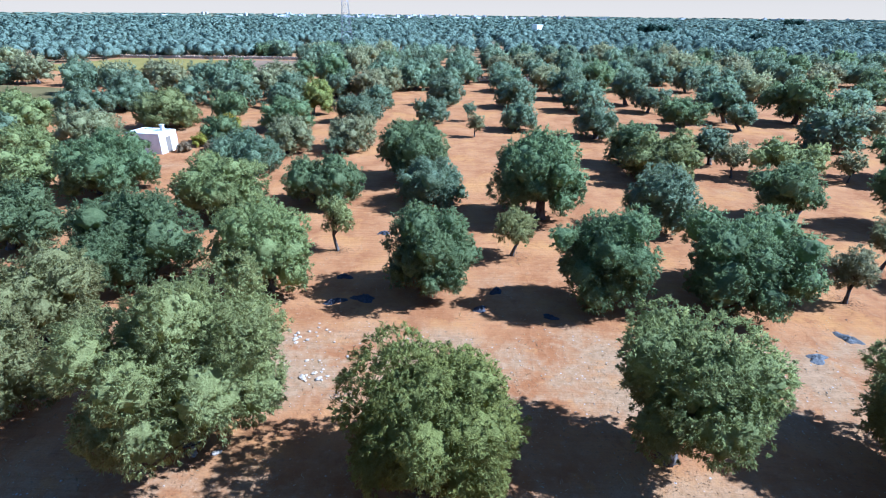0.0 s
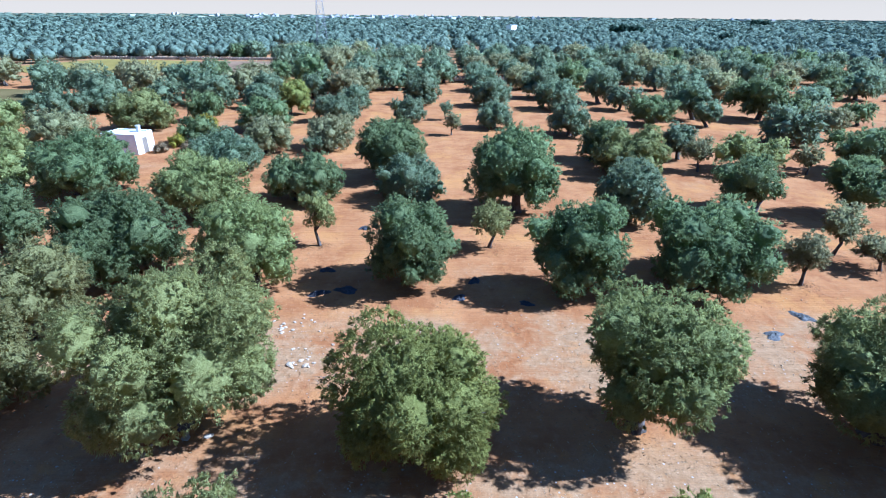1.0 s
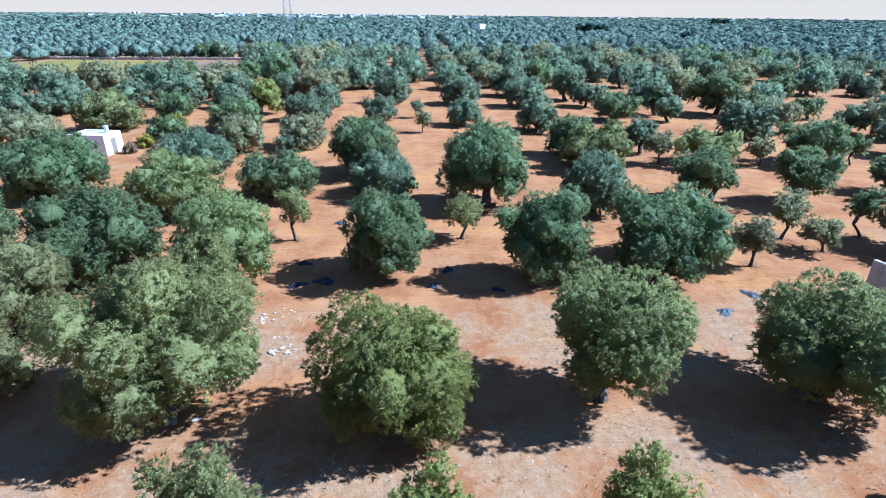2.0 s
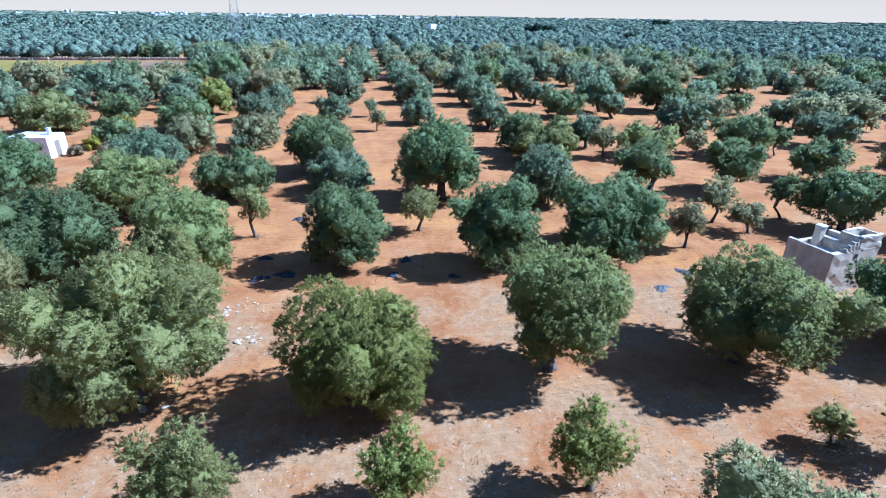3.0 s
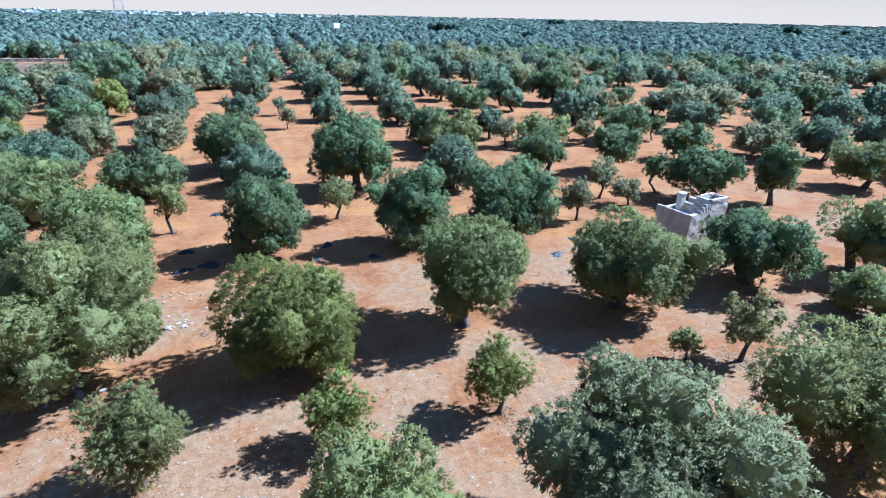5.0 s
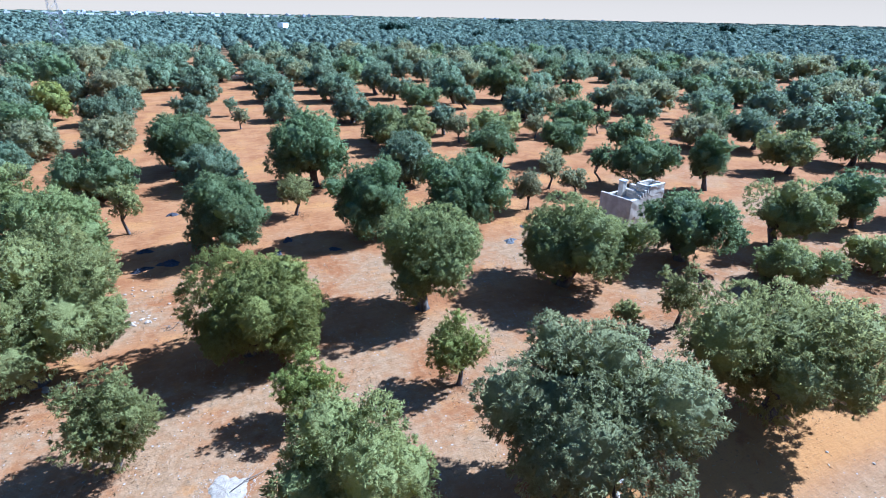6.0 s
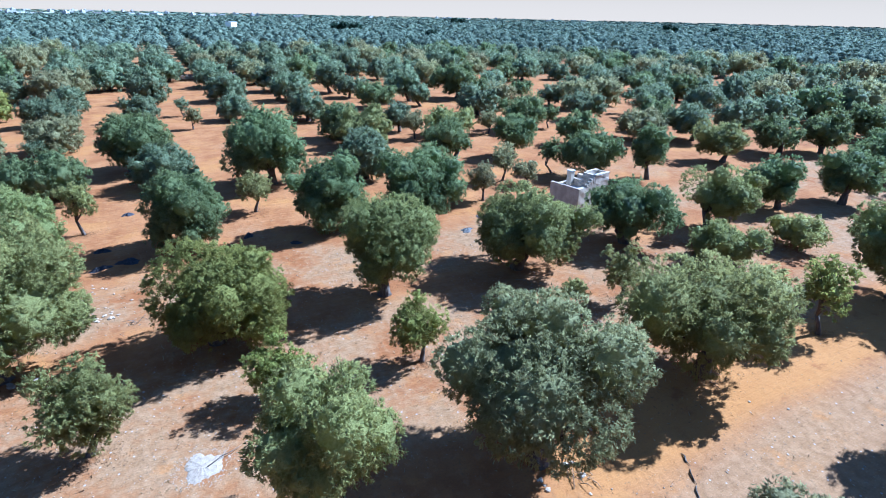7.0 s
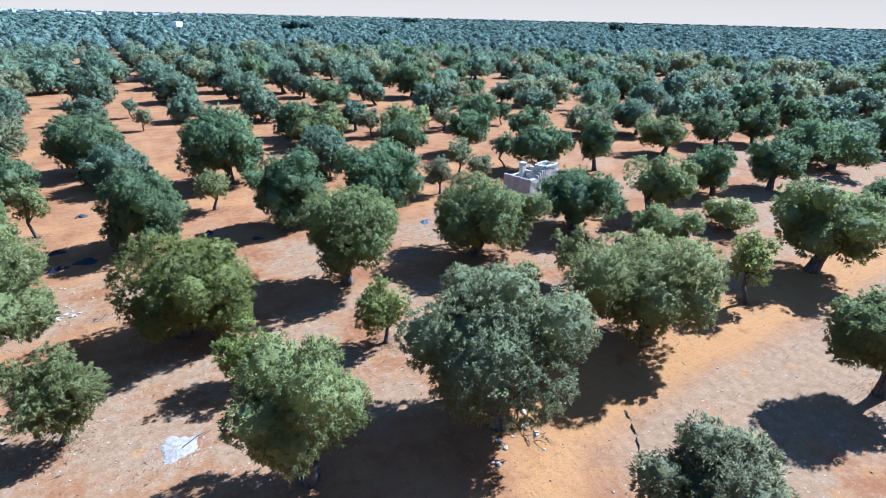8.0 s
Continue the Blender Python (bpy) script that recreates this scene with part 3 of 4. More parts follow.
# trees round the white hut
olive(-39.3, 44.5, 4.6, 4.2, 1.0, 0.0, "mid")
olive(-45.1, 52.0, 5.3, 4.3, 1.3, 0.1, "mid")
olive(-45.6, 61.4, 7.5, 4.5, 1.3, 0.1, "silver")
olive(-41.1, 72.2, 7.9, 5.7, 0.9, 0.0, "mid")
olive(-58.0, 80.3, 7.9, 4.2, 0.1, 0.0, "blue")
olive(-54.6, 85.7, 6.2, 4.0, 0.6, 0.0, "blue")
olive(-34.0, 78.7, 4.9, 4.5, -0.2, -0.0, "deep")
olive(-29.6, 64.4, 4.4, 3.3, 0.2, 0.0, "deep")
olive(-57.5, 69.0, 6.6, 4.7, 0.3, 0.0, "mid")
olive(-55.5, 60.5, 6.4, 4.6, 0.2, 0.0, "blue")
olive(-66.0, 76.5, 6.2, 4.4, 0.2, 0.0, "mid")
olive(-51.5, 52.5, 6.0, 4.8, 0.2, 0.0, "deep")


# ---- the groves further off ----
def inside(x, y, corners):
    hit = False
    for i, (ax, ay) in enumerate(corners):
        bx, by = corners[(i + 1) % len(corners)]
        if (ay > y) != (by > y) and x < (bx - ax) * (y - ay) / (by - ay) + ax:
            hit = not hit
    return hit


def free(x, y, gap):
    if any(inside(x * k, y * k, f[1]) for f in FIELDS for k in (1.0, 1.07, 1.13)):
        return False
    if math.hypot(x + 35, y - 59) < 6 or math.hypot(x - 31, y - 24) < 6:
        return False
    return all(math.hypot(x - a, y - b) > gap + 0.45 * r for a, b, r in PLANTED)


def grove_positions(near, far, pitch_x, pitch_y, jitter, rng, az0=-52, az1=82):
    """Places of a planted grid inside a ring, as seen from the flight."""
    spots = []
    ny, nx = int(far / pitch_y) + 1, int(far / pitch_x) + 1
    for j in range(-ny // 4, ny):
        for i in range(-nx, nx):
            x = -9.5 + pitch_x * i + rng.uniform(-jitter, jitter)
            y = 2.6 + pitch_y * j + rng.uniform(-jitter, jitter)
            d, az = math.hypot(x, y), math.degrees(math.atan2(x, y))
            if near <= d < far and az0 < az < az1 and rng.random() > 0.08:
                spots.append((x, y))
    return spots


def far_grove():
    rng = random.Random(11)
    kinds = []
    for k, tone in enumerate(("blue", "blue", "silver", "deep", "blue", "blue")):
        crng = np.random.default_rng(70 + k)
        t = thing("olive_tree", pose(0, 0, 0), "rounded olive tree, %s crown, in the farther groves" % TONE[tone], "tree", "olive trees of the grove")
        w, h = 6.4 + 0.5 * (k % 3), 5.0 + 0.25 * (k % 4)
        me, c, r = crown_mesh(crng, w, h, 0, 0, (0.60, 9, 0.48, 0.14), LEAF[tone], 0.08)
        part("crown", me, t)
        olive_wood(crng, t, w, h, c, r, False)
        kinds.append(t)
    used = set()
    spots = [s for s in grove_positions(58, 235, 9.2, 12.6, 1.7, rng)
             if (math.hypot(*s) > 112 or math.degrees(math.atan2(*s)) > 50 or s[0] < -64 or (s[0] < -14 and s[1] > 84)
                 or (math.hypot(*s) > 74 and math.degrees(math.atan2(*s)) > 33)) and free(s[0], s[1], 4.2)]
    spots += [(-128 + 7.3 * i + rng.uniform(-1, 1), 189 + rng.uniform(-1.2, 1.2)) for i in range(14)]
    spots.sort(key=lambda s: math.hypot(*s))
    rest = spots[255:]
    for x, y in spots[:255]:
        i = rng.randrange(len(kinds))
        m = pose(x, y, 0, 0, 0, rng.uniform(0, 360)) @ Matrix.Diagonal((s := rng.uniform(0.85, 1.2), s, s * rng.uniform(0.9, 1.12), 1))
        if i not in used:
            used.add(i)
            kinds[i].matrix_world = m
        else:
            kind = kinds[i]
            keep = kind.matrix_basis.copy()
            kind.matrix_basis = Matrix.Identity(4)
            copy_thing(kind, m)
            kind.matrix_basis = keep
        PLANTED.append((x, y, 3))
    return rest


def canopy_material():
    """Foliage seen from far off: leaf masses told by relief and tone, blue-grey haze mixed into the colour."""
    g = Graph("hazed_canopy")
    geo = g.t.nodes.new("ShaderNodeNewGeometry")
    island = geo.outputs["Random Per Island"]
    n1, n2 = g.noise(0.75, 5, 0.7), g.noise(2.6, 4, 0.7)
    fac = g.math("ADD", g.math("MULTIPLY", g.ramp(n1, 0.32, 0.68), 0.75), g.math("MULTIPLY", island, 0.25))
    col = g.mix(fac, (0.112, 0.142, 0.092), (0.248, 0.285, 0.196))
    return g.surface(col, 0.8, g.bump(g.math("ADD", n1, n2), 0.3, 0.4), 0.05, 0, 0.4)


HAZED_CANOPY = canopy_material()


def canopy(name, spots, size, tall, lumps, level, sprays, seed, label):
    """Many far crowns in one mesh: uneven lumps with loose sprays of leaves at their rims."""
    rng = np.random.default_rng(seed)
    spots = np.repeat(np.array(spots), lumps, axis=0)
    n = len(spots)
    bv, bf = ball(level)
    wide = rng.uniform(0.7, 1.12, n) * size / 2 / (1.0 if lumps == 1 else 1.5)
    high = rng.uniform(0.72, 1.12, n) * tall
    mid = spots.copy()
    if lumps > 1:
        mid[:, :2] += rng.normal(scale=size * 0.19, size=(n, 2))
    mid[:, 2] += high * 0.53
    axes = np.stack([wide * rng.uniform(0.85, 1.15, n), wide * rng.uniform(0.85, 1.15, n), high * 0.47], axis=1)
    v = bv[None] * rng.uniform(0.74, 0.98, (n, len(bv), 1)) * axes[:, None, :] + mid[:, None, :]
    f = (bf[None] + len(bv) * np.arange(n)[:, None, None]).reshape(-1, 3)
    v, nor = v.reshape(-1, 3), np.repeat(bv[None], n, axis=0).reshape(-1, 3)
    if sprays:
        d = unit(rng.normal(size=(n * sprays, 3)) + np.array([0, 0, 0.25]))
        start = np.repeat(mid, sprays, axis=0) + d * np.repeat(axes, sprays, axis=0) * rng.uniform(0.82, 1.04, (n * sprays, 1))
        length = np.repeat(wide, sprays) * rng.uniform(0.7, 1.3, n * sprays) * 1.9 / math.sqrt(sprays)
        lie = unit(np.cross(d, rng.normal(size=d.shape)))
        v2, f2 = pointed(start - lie * (length * 0.4)[:, None], unit(lie + d * 0.25), length, length * 0.34, rng)
        f = np.vstack([f, f2 + len(v)])
        v, nor = np.vstack([v, v2]), np.vstack([nor, np.repeat(d, 3, axis=0)])
    me = mesh_from(name, v, f, HAZED_CANOPY, True)
    me.normals_split_custom_set_from_vertices(unit(nor + rng.normal(scale=0.38, size=nor.shape)).tolist())
    tagged(new(name, me), label, "trees", kind="stuff")


rest = far_grove()
wide_rng = random.Random(23)
mid_spots = rest + [s for s in grove_positions(235, 480, 9.6, 11.5, 2.6, wide_rng) if not any(inside(*s, f[1]) for f in FIELDS)]
rings = [[(x, y, 0.0) for x, y in mid_spots if a <= math.hypot(x, y) < b] for a, b in ((0, 265), (265, 340), (340, 480))]
canopy("olive_grove", rings[0], 7.4, 4.8, 5, 1, 64, 3, "dense grove of rounded olive trees, tinted blue-grey for haze")
canopy("olive_grove", rings[1], 7.6, 4.8, 4, 1, 34, 7, "dense grove of rounded grey-green olive trees, tinted for haze")
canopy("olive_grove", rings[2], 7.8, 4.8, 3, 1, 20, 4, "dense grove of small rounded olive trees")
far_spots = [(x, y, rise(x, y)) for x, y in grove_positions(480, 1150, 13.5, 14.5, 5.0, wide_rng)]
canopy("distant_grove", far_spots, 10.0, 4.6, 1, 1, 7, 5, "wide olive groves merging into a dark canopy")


def horizon_spots():
    r, out = random.Random(31), []
    for _ in range(2800):
        d, az = 1150 + 1500 * r.random() ** 1.2, radians(r.uniform(-50, 80))
        x, y = d * math.sin(az), d * math.cos(az)
        out.append((x, y, rise(x, y)))
    return out


canopy("distant_woods", horizon_spots(), 30, 3.6, 1, 1, 0, 6, "hazy wooded plain reaching the horizon")


# ---- haze above the horizon: a plain far backdrop, its brightness painted as glow ----
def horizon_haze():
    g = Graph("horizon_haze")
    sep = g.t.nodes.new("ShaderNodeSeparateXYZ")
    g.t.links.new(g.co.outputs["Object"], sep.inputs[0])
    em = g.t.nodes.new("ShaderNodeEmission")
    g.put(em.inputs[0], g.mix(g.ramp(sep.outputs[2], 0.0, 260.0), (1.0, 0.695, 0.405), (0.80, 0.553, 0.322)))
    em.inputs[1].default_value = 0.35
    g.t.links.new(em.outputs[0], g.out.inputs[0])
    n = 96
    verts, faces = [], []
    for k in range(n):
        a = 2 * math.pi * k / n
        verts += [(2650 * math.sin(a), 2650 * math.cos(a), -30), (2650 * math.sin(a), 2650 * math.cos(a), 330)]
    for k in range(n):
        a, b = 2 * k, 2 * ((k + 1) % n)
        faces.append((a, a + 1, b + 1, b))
    tagged(new("backdrop", mesh_from("backdrop", verts, faces, g.mat)), "glowing backdrop painted as pale milky haze along the horizon", "sky", kind="structure")


horizon_haze()


# ---- buildings ----
def slab(bm, x0, y0, z0, x1, y1, z1, rough=0.0, cuts=0, rng=None):
    """A box with optional worn, uneven faces."""
    before = set(bm.verts)
    for v in bmesh.ops.create_cube(bm, size=1.0)["verts"]:
        v.co = Vector((x0 + (v.co.x + 0.5) * (x1 - x0), y0 + (v.co.y + 0.5) * (y1 - y0), z0 + (v.co.z + 0.5) * (z1 - z0)))
    if cuts:
        edges = list({e for v in bm.verts if v not in before for e in v.link_edges})
        bmesh.ops.subdivide_edges(bm, edges=edges, cuts=cuts, use_grid_fill=True)
    if rough and rng:
        for v in [v for v in bm.verts if v not in before]:
            v.co += Vector((rng.uniform(-rough, rough), rng.uniform(-rough, rough), rng.uniform(-rough, rough)))


def solid(name, boxes, mat, parent, label="", rough=0.0, cuts=0, bevel=0.02, seed=1):
    bm, rng = bmesh.new(), random.Random(seed)
    for b in boxes:
        slab(bm, *b, rough, cuts, rng)
    if bevel:
        bmesh.ops.bevel(bm, geom=[e for e in bm.edges if e.is_manifold and e.calc_face_angle(0) > 0.6], offset=bevel, segments=1, affect="EDGES")
    return part(name, from_bm(name, bm, mat), parent, label)


def stone_ruin():
    """Old field house: flat roof terrace with parapets, a stair turret and a chimney stump."""
    house = thing("stone_house", pose(27.1, 20.5, 0, 0, 0, 12), "weathered grey stone field house with flat roof and parapets", "house")
    w, d, h = 3.9, 2.9, 2.62
    front = solid("wall", [(0, 0, -0.2, w, 0.32, h)], GREYSTONE, house, "pale front wall", 0.025, 5, 0)
    solid("wall", [(0, 0.322, -0.2, 0.22, d, h - 0.02)], GREYSTONE, house, "shaded side wall", 0.02, 4, 0)
    solid("wall", [(w - 0.35, 0.322, -0.2, w, d, h)], GREYSTONE, house, "", 0.02, 4, 0)
    solid("wall", [(0.222, d - 0.3, -0.2, w - 0.352, d, h - 0.3)], GREYSTONE, house, "", 0.02, 4, 0)
    solid("wall", [(1.9, 0.322, 1.9, 2.15, d - 0.302, h + 0.12)], GREYSTONE, house, "shaded wall beside the roof terrace", 0.02, 4, 0)
    solid("roof", [(0.225, 0.325, 1.98, 1.895, d - 0.305, 2.12)], ROOFSLAB, house, "white lime roof terrace")
    solid("roof", [(2.155, 1.0, 2.2, w - 0.355, d - 0.305, 2.34)], ROOFSLAB, house, "dusty grey roof")
    for x0, x1, top in ((0.95, 1.22, 2.82), (1.22, 1.5, 3.0), (1.5, 1.78, 3.17), (1.78, 2.0, 3.3)):
        solid("step", [(x0, 0.01, h - 0.02, x1 + 0.01, 0.30, top)], GREYSTONE, front, "stepped parapet", 0.025, 2, 0)
    turret = solid("stair_turret", [(2.0, -0.01, h - 0.03, 3.9, 0.22, 3.42), (2.0, 0.222, h - 0.03, 2.2, 1.25, 3.40), (3.68, 0.222, h - 0.03, 3.9, 1.25, 3.38), (2.2, 1.03, h - 0.03, 3.68, 1.25, 3.46)],
                   GREYSTONE, house, "open-topped square stair turret", 0.02, 3, 0)
    solid("ledge", [(1.97, -0.03, 3.42, 3.1, 0.2, 3.48)], ROOFSLAB, turret, "white coping")
    solid("floor_slab", [(2.205, 0.225, 2.9, 3.675, 1.025, 3.0)], ROOFSLAB, turret, "dusty turret floor")
    chimney = solid("chimney", [(1.42, 2.0, 2.1, 1.88, 2.42, 3.36)], GREYSTONE, house, "square chimney stump", 0.015, 2, 0)
    solid("chimney_cap", [(1.37, 1.95, 3.362, 1.93, 2.47, 3.45)], ROOFSLAB, chimney)
    solid("window", [(1.86, -0.03, 2.12, 2.08, 0.05, 2.40)], DARKOPEN, house, "small dark opening", bevel=0)
    solid("window", [(0.55, -0.03, 1.15, 0.67, 0.05, 1.27)], DARKOPEN, house, "small dark opening", bevel=0)


def white_hut():
    hut = thing("white_hut", pose(-33.5, 58.0, 0, 0, 0, -9), "small whitewashed flat-roofed hut with parapet", "hut")
    w, d, h = 4.3, 2.9, 2.3
    solid("wall", [(-w, 0, -0.2, 0, 0.25, h)], WHITEWASH, hut, "shaded whitewashed wall", 0.01, 3, 0)
    solid("wall", [(-0.25, 0.252, -0.2, 0, d, h)], WHITEWASH, hut, "sunlit whitewashed wall", 0.01, 3, 0)
    solid("wall", [(-w, 0.252, -0.2, -w + 0.25, d, h)], WHITEWASH, hut, "", 0.01, 3, 0)
    solid("wall", [(-w + 0.252, d - 0.25, -0.2, -0.252, d, h)], WHITEWASH, hut, "", 0.01, 3, 0)
    solid("roof", [(-w + 0.253, 0.253, h - 0.22, -0.253, d - 0.253, h - 0.12)], ROOFSLAB, hut, "white lime roof")
    chimney = solid("chimney", [(-1.3, 2.0, h - 0.14, -0.95, 2.35, h + 0.55)], WHITEWASH, hut, "white chimney")
    solid("chimney_cap", [(-1.36, 1.94, h + 0.55, -0.89, 2.41, h + 0.63)], ROOFSLAB, chimney)
    door = solid("door", [(-0.03, 1.0, -0.02, 0.022, 1.75, 1.75)], WOODGREY, hut, "grey wooden door", bevel=0)
    solid("door_frame", [(-0.02, 0.92, -0.02, 0.035, 1.0, 1.83), (-0.02, 1.75, -0.02, 0.035, 1.83, 1.83), (-0.02, 0.92, 1.75, 0.035, 1.83, 1.83)], GREYSTONE, door, bevel=0)
    solid("window", [(-2.6, -0.02, 1.0, -2.0, 0.05, 1.6)], DARKOPEN, hut, "small dark window", bevel=0)


def lattice_mast(x, y, h):
    mast = thing("lattice_mast", pose(x, y, 0, 0, 0, 20), "tall grey steel lattice telecom mast above groves", "mast")

    def half(z):
        return 2.1 * (1 - z / h) + 0.35
    corners = ((1, 1), (-1, 1), (-1, -1), (1, -1))
    for a, b in corners:
        part("leg", tubes("leg", [([(a * half(z), b * half(z), z) for z in (0, h * 0.5, h)], [0.085, 0.07, 0.05])], STEEL, 6, 0.0), mast)
    levels = [h * (1 - (1 - k / 12) ** 1.25) for k in range(13)]
    for i in range(4):
        (a, b), (c, d) = corners[i], corners[(i + 1) % 4]
        for z0, z1 in zip(levels, levels[1:]):
            p, q = half(z0), half(z1)
            for start, end in (((a * p, b * p, z0), (c * q, d * q, z1)), ((c * p, d * p, z0), (a * q, b * q, z1)), ((a * q, b * q, z1), (c * q, d * q, z1))):
                part("brace", tubes("brace", [([start, end], [0.03, 0.03])], STEEL, 4, 0.0), mast)
    for k in range(3):
        a = 2.1 * k
        x0, y0 = math.cos(a) * 0.9, math.sin(a) * 0.9
        part("antenna", tubes("antenna", [([(x0, y0, h - 3.2), (x0, y0, h - 0.8)], [0.2, 0.2])], PLASTER, 6, 0.0), mast, "pale panel antenna")


def town_house(w, d, h, kind):
    house = thing("town_house", pose(0, 0, 0), "white flat-roofed house of the distant town", "house", "houses of the distant town")
    solid("wall", [(-w / 2, -d / 2, -3, w / 2, d / 2, h)], PLASTER, house, bevel=0)
    solid("roof", [(-w / 2 - 0.2, -d / 2 - 0.2, h + 0.004, w / 2 + 0.2, d / 2 + 0.2, h + 0.45)], ROOFSLAB, house, bevel=0)
    if kind:
        solid("stair_room", [(-w / 5, -1.5, h + 0.46, w / 6, 2, h + 2.6)], PLASTER, house, bevel=0)
    storeys = max(1, int(h / 3))
    for s in range(storeys):
        for k in range(max(2, int(w / 4))):
            x = -w / 2 + (k + 0.5) * w / max(2, int(w / 4))
            solid("window", [(x - 0.6, -d / 2 - 0.06, s * 3 + 1.0, x + 0.6, -d / 2 + 0.1, s * 3 + 2.4)], DARKOPEN, house, bevel=0)
    return house


def distant_town():
    rng = random.Random(5)
    kinds = [town_house(10, 8, 6.5, 1), town_house(15, 9, 5.2, 0), town_house(8, 8, 8.0, 1), town_house(20, 10, 6.0, 0)]
    first = set()
    places = []
    for _ in range(74):
        az, d = rng.gauss(-6, 10), rng.uniform(1150, 2250)
        if -30 < az < 14:
            places.append((az, d))
    places += [(rng.uniform(20, 48), rng.uniform(1500, 2300)) for _ in range(9)]
    for az, d in places:
        x, y = d * math.sin(radians(az)), d * math.cos(radians(az))
        m = pose(x, y, rise(x, y) - 1.0, 0, 0, -az + 32 + rng.uniform(-25, 25))
        i = rng.randrange(4)
        if i in first:
            copy_thing(kinds[i], m)
        else:
            first.add(i)
            kinds[i].matrix_world = m


def warehouse():
    hall = thing("warehouse", pose(53.7, 433.4, 0, 0, 0, 48), "white flat-roofed farm building among distant groves", "building")
    solid("wall", [(-3.6, -2.4, -1, 3.6, 2.4, 6.8)], WHITEWASH, hall, bevel=0)
    solid("roof", [(-3.75, -2.55, 6.804, 3.75, 2.55, 7.1)], ROOFSLAB, hall, bevel=0)
    solid("door", [(-1.3, -2.46, 0, 1.3, -2.3, 3.2)], WOODGREY, hall, bevel=0)
    for x in (-2.3, 2.3):
        solid("window", [(x - 0.4, -2.46, 5.0, x + 0.4, -2.3, 5.9)], DARKOPEN, hall, bevel=0)


def pine(x, y, w, h, mat=None, name="pine_tree", label="dark dense pine standing out above the groves", category="tree", group="dark pines", detail=(0.8, 24, 0.5, 0.12), low=0.2):
    rng = np.random.default_rng(int((x + 500) * 31 + y))
    tree = thing(name, pose(x, y, 0), label, category, group)
    me, c, r = crown_mesh(rng, w, h, 0, 0, detail, mat or PINE, low)
    part("crown", me, tree)
    olive_wood(rng, tree, w, h, c, r, False)


def dry_stone_wall(name, a, b, h, label):
    """Irregular stones laid in courses, in one mesh."""
    rng = random.Random(int(a[0] * 3 + b[1]))
    a, b = Vector((*a, 0)), Vector((*b, 0))
    run, verts, faces = (b - a), [], []
    n = max(4, int(run.length / 0.9))
    across = Vector((-run.y, run.x, 0)).normalized()
    for c in range(2):
        for i in range(n):
            if rng.random() < 0.06:
                continue
            p = a + run * ((i + 0.5 * (c % 2)) / n)
            sx, sy, sz = 0.46 * rng.uniform(0.8, 1.05), 0.30 * rng.uniform(0.8, 1.2), h / 4 * rng.uniform(0.85, 1.15)
            d = run.normalized()
            k = len(verts)
            for z in (-1, 1):
                for u, v in ((-1, -1), (1, -1), (1, 1), (-1, 1)):
                    t = 1 if z < 0 else 0.85
                    q = p + d * (u * sx * t) + across * (v * sy * t)
                    verts.append((q.x, q.y, h / 2 * c + h / 4 + z * sz))
            faces += [(k, k + 1, k + 5, k + 4), (k + 1, k + 2, k + 6, k + 5), (k + 2, k + 3, k + 7, k + 6), (k + 3, k, k + 4, k + 7), (k + 4, k + 5, k + 6, k + 7), (k + 3, k + 2, k + 1, k)]
    tagged(new(name, mesh_from(name, verts, faces, STONE)), label, "wall", kind="structure")


stone_ruin()
white_hut()
lattice_mast(-53, 250, 34)
distant_town()
warehouse()
for px, py, pw, ph in ((122, 398, 7, 8), (127, 395, 8, 9), (133, 398, 8, 8.5), (138, 396, 7, 8), (129, 401, 7, 8.5), (152, 300, 8, 6.5),
                       (506, 428, 11, 11.5), (514, 424, 8, 9.5), (415, 752, 14, 11), (432, 758, 16, 10), (545, 398, 9, 8)):
    pine(px, py, pw, ph)
dry_stone_wall("wall_north", (-18, 131), (28, 133), 0.9, "low dry-stone wall of pale limestone")
dry_stone_wall("wall_west", (-128, 186), (-49, 185), 0.9, "low white dry-stone wall along the fields")
pine(-29.5, 66.5, 4.2, 3.0, YELLOWLEAF, "yellow_shrub", "shrub with yellow-green leaves beside the hut", "shrub", "shrubs by the hut", (0.4, 26, 0.3, 0.05), 0.05)
pine(-31.0, 62.2, 2.2, 1.5, YELLOWLEAF, "yellow_shrub", "low yellow-leaved shrub beside the white hut", "shrub", "shrubs by the hut", (0.3, 22, 0.24, 0.04), 0.05)
pine(-31.6, 59.4, 1.7, 1.1, DRYGRASS, "dry_bush", "low dry brown bush beside the white hut", "shrub", "shrubs by the hut", (0.3, 18, 0.24, 0.04), 0.05)
pine(-28.5, 60.5, 2.6, 1.3, DRYGRASS, "dry_bush", "low dry straw-coloured bush near the hut", "shrub", "shrubs by the hut", (0.3, 18, 0.24, 0.04), 0.05)


# ---- stones, nets and litter on the ground ----
def rock_mesh(seed, mat):
    rng = random.Random(seed)
    bm = bmesh.new()
    bmesh.ops.create_icosphere(bm, subdivisions=1, radius=0.5)
    sq = Vector((rng.uniform(0.8, 1.3), rng.uniform(0.6, 1.0), rng.uniform(0.26, 0.5)))
    for v in bm.verts:
        v.co = Vector((v.co.x * sq.x, v.co.y * sq.y, v.co.z * sq.z)) * rng.uniform(0.78, 1.18)
    return from_bm("rock", bm, mat)


ROCKS = [rock_mesh(k, STONE) for k in range(6)] + [rock_mesh(20 + k, GREYSTONE) for k in range(4)]


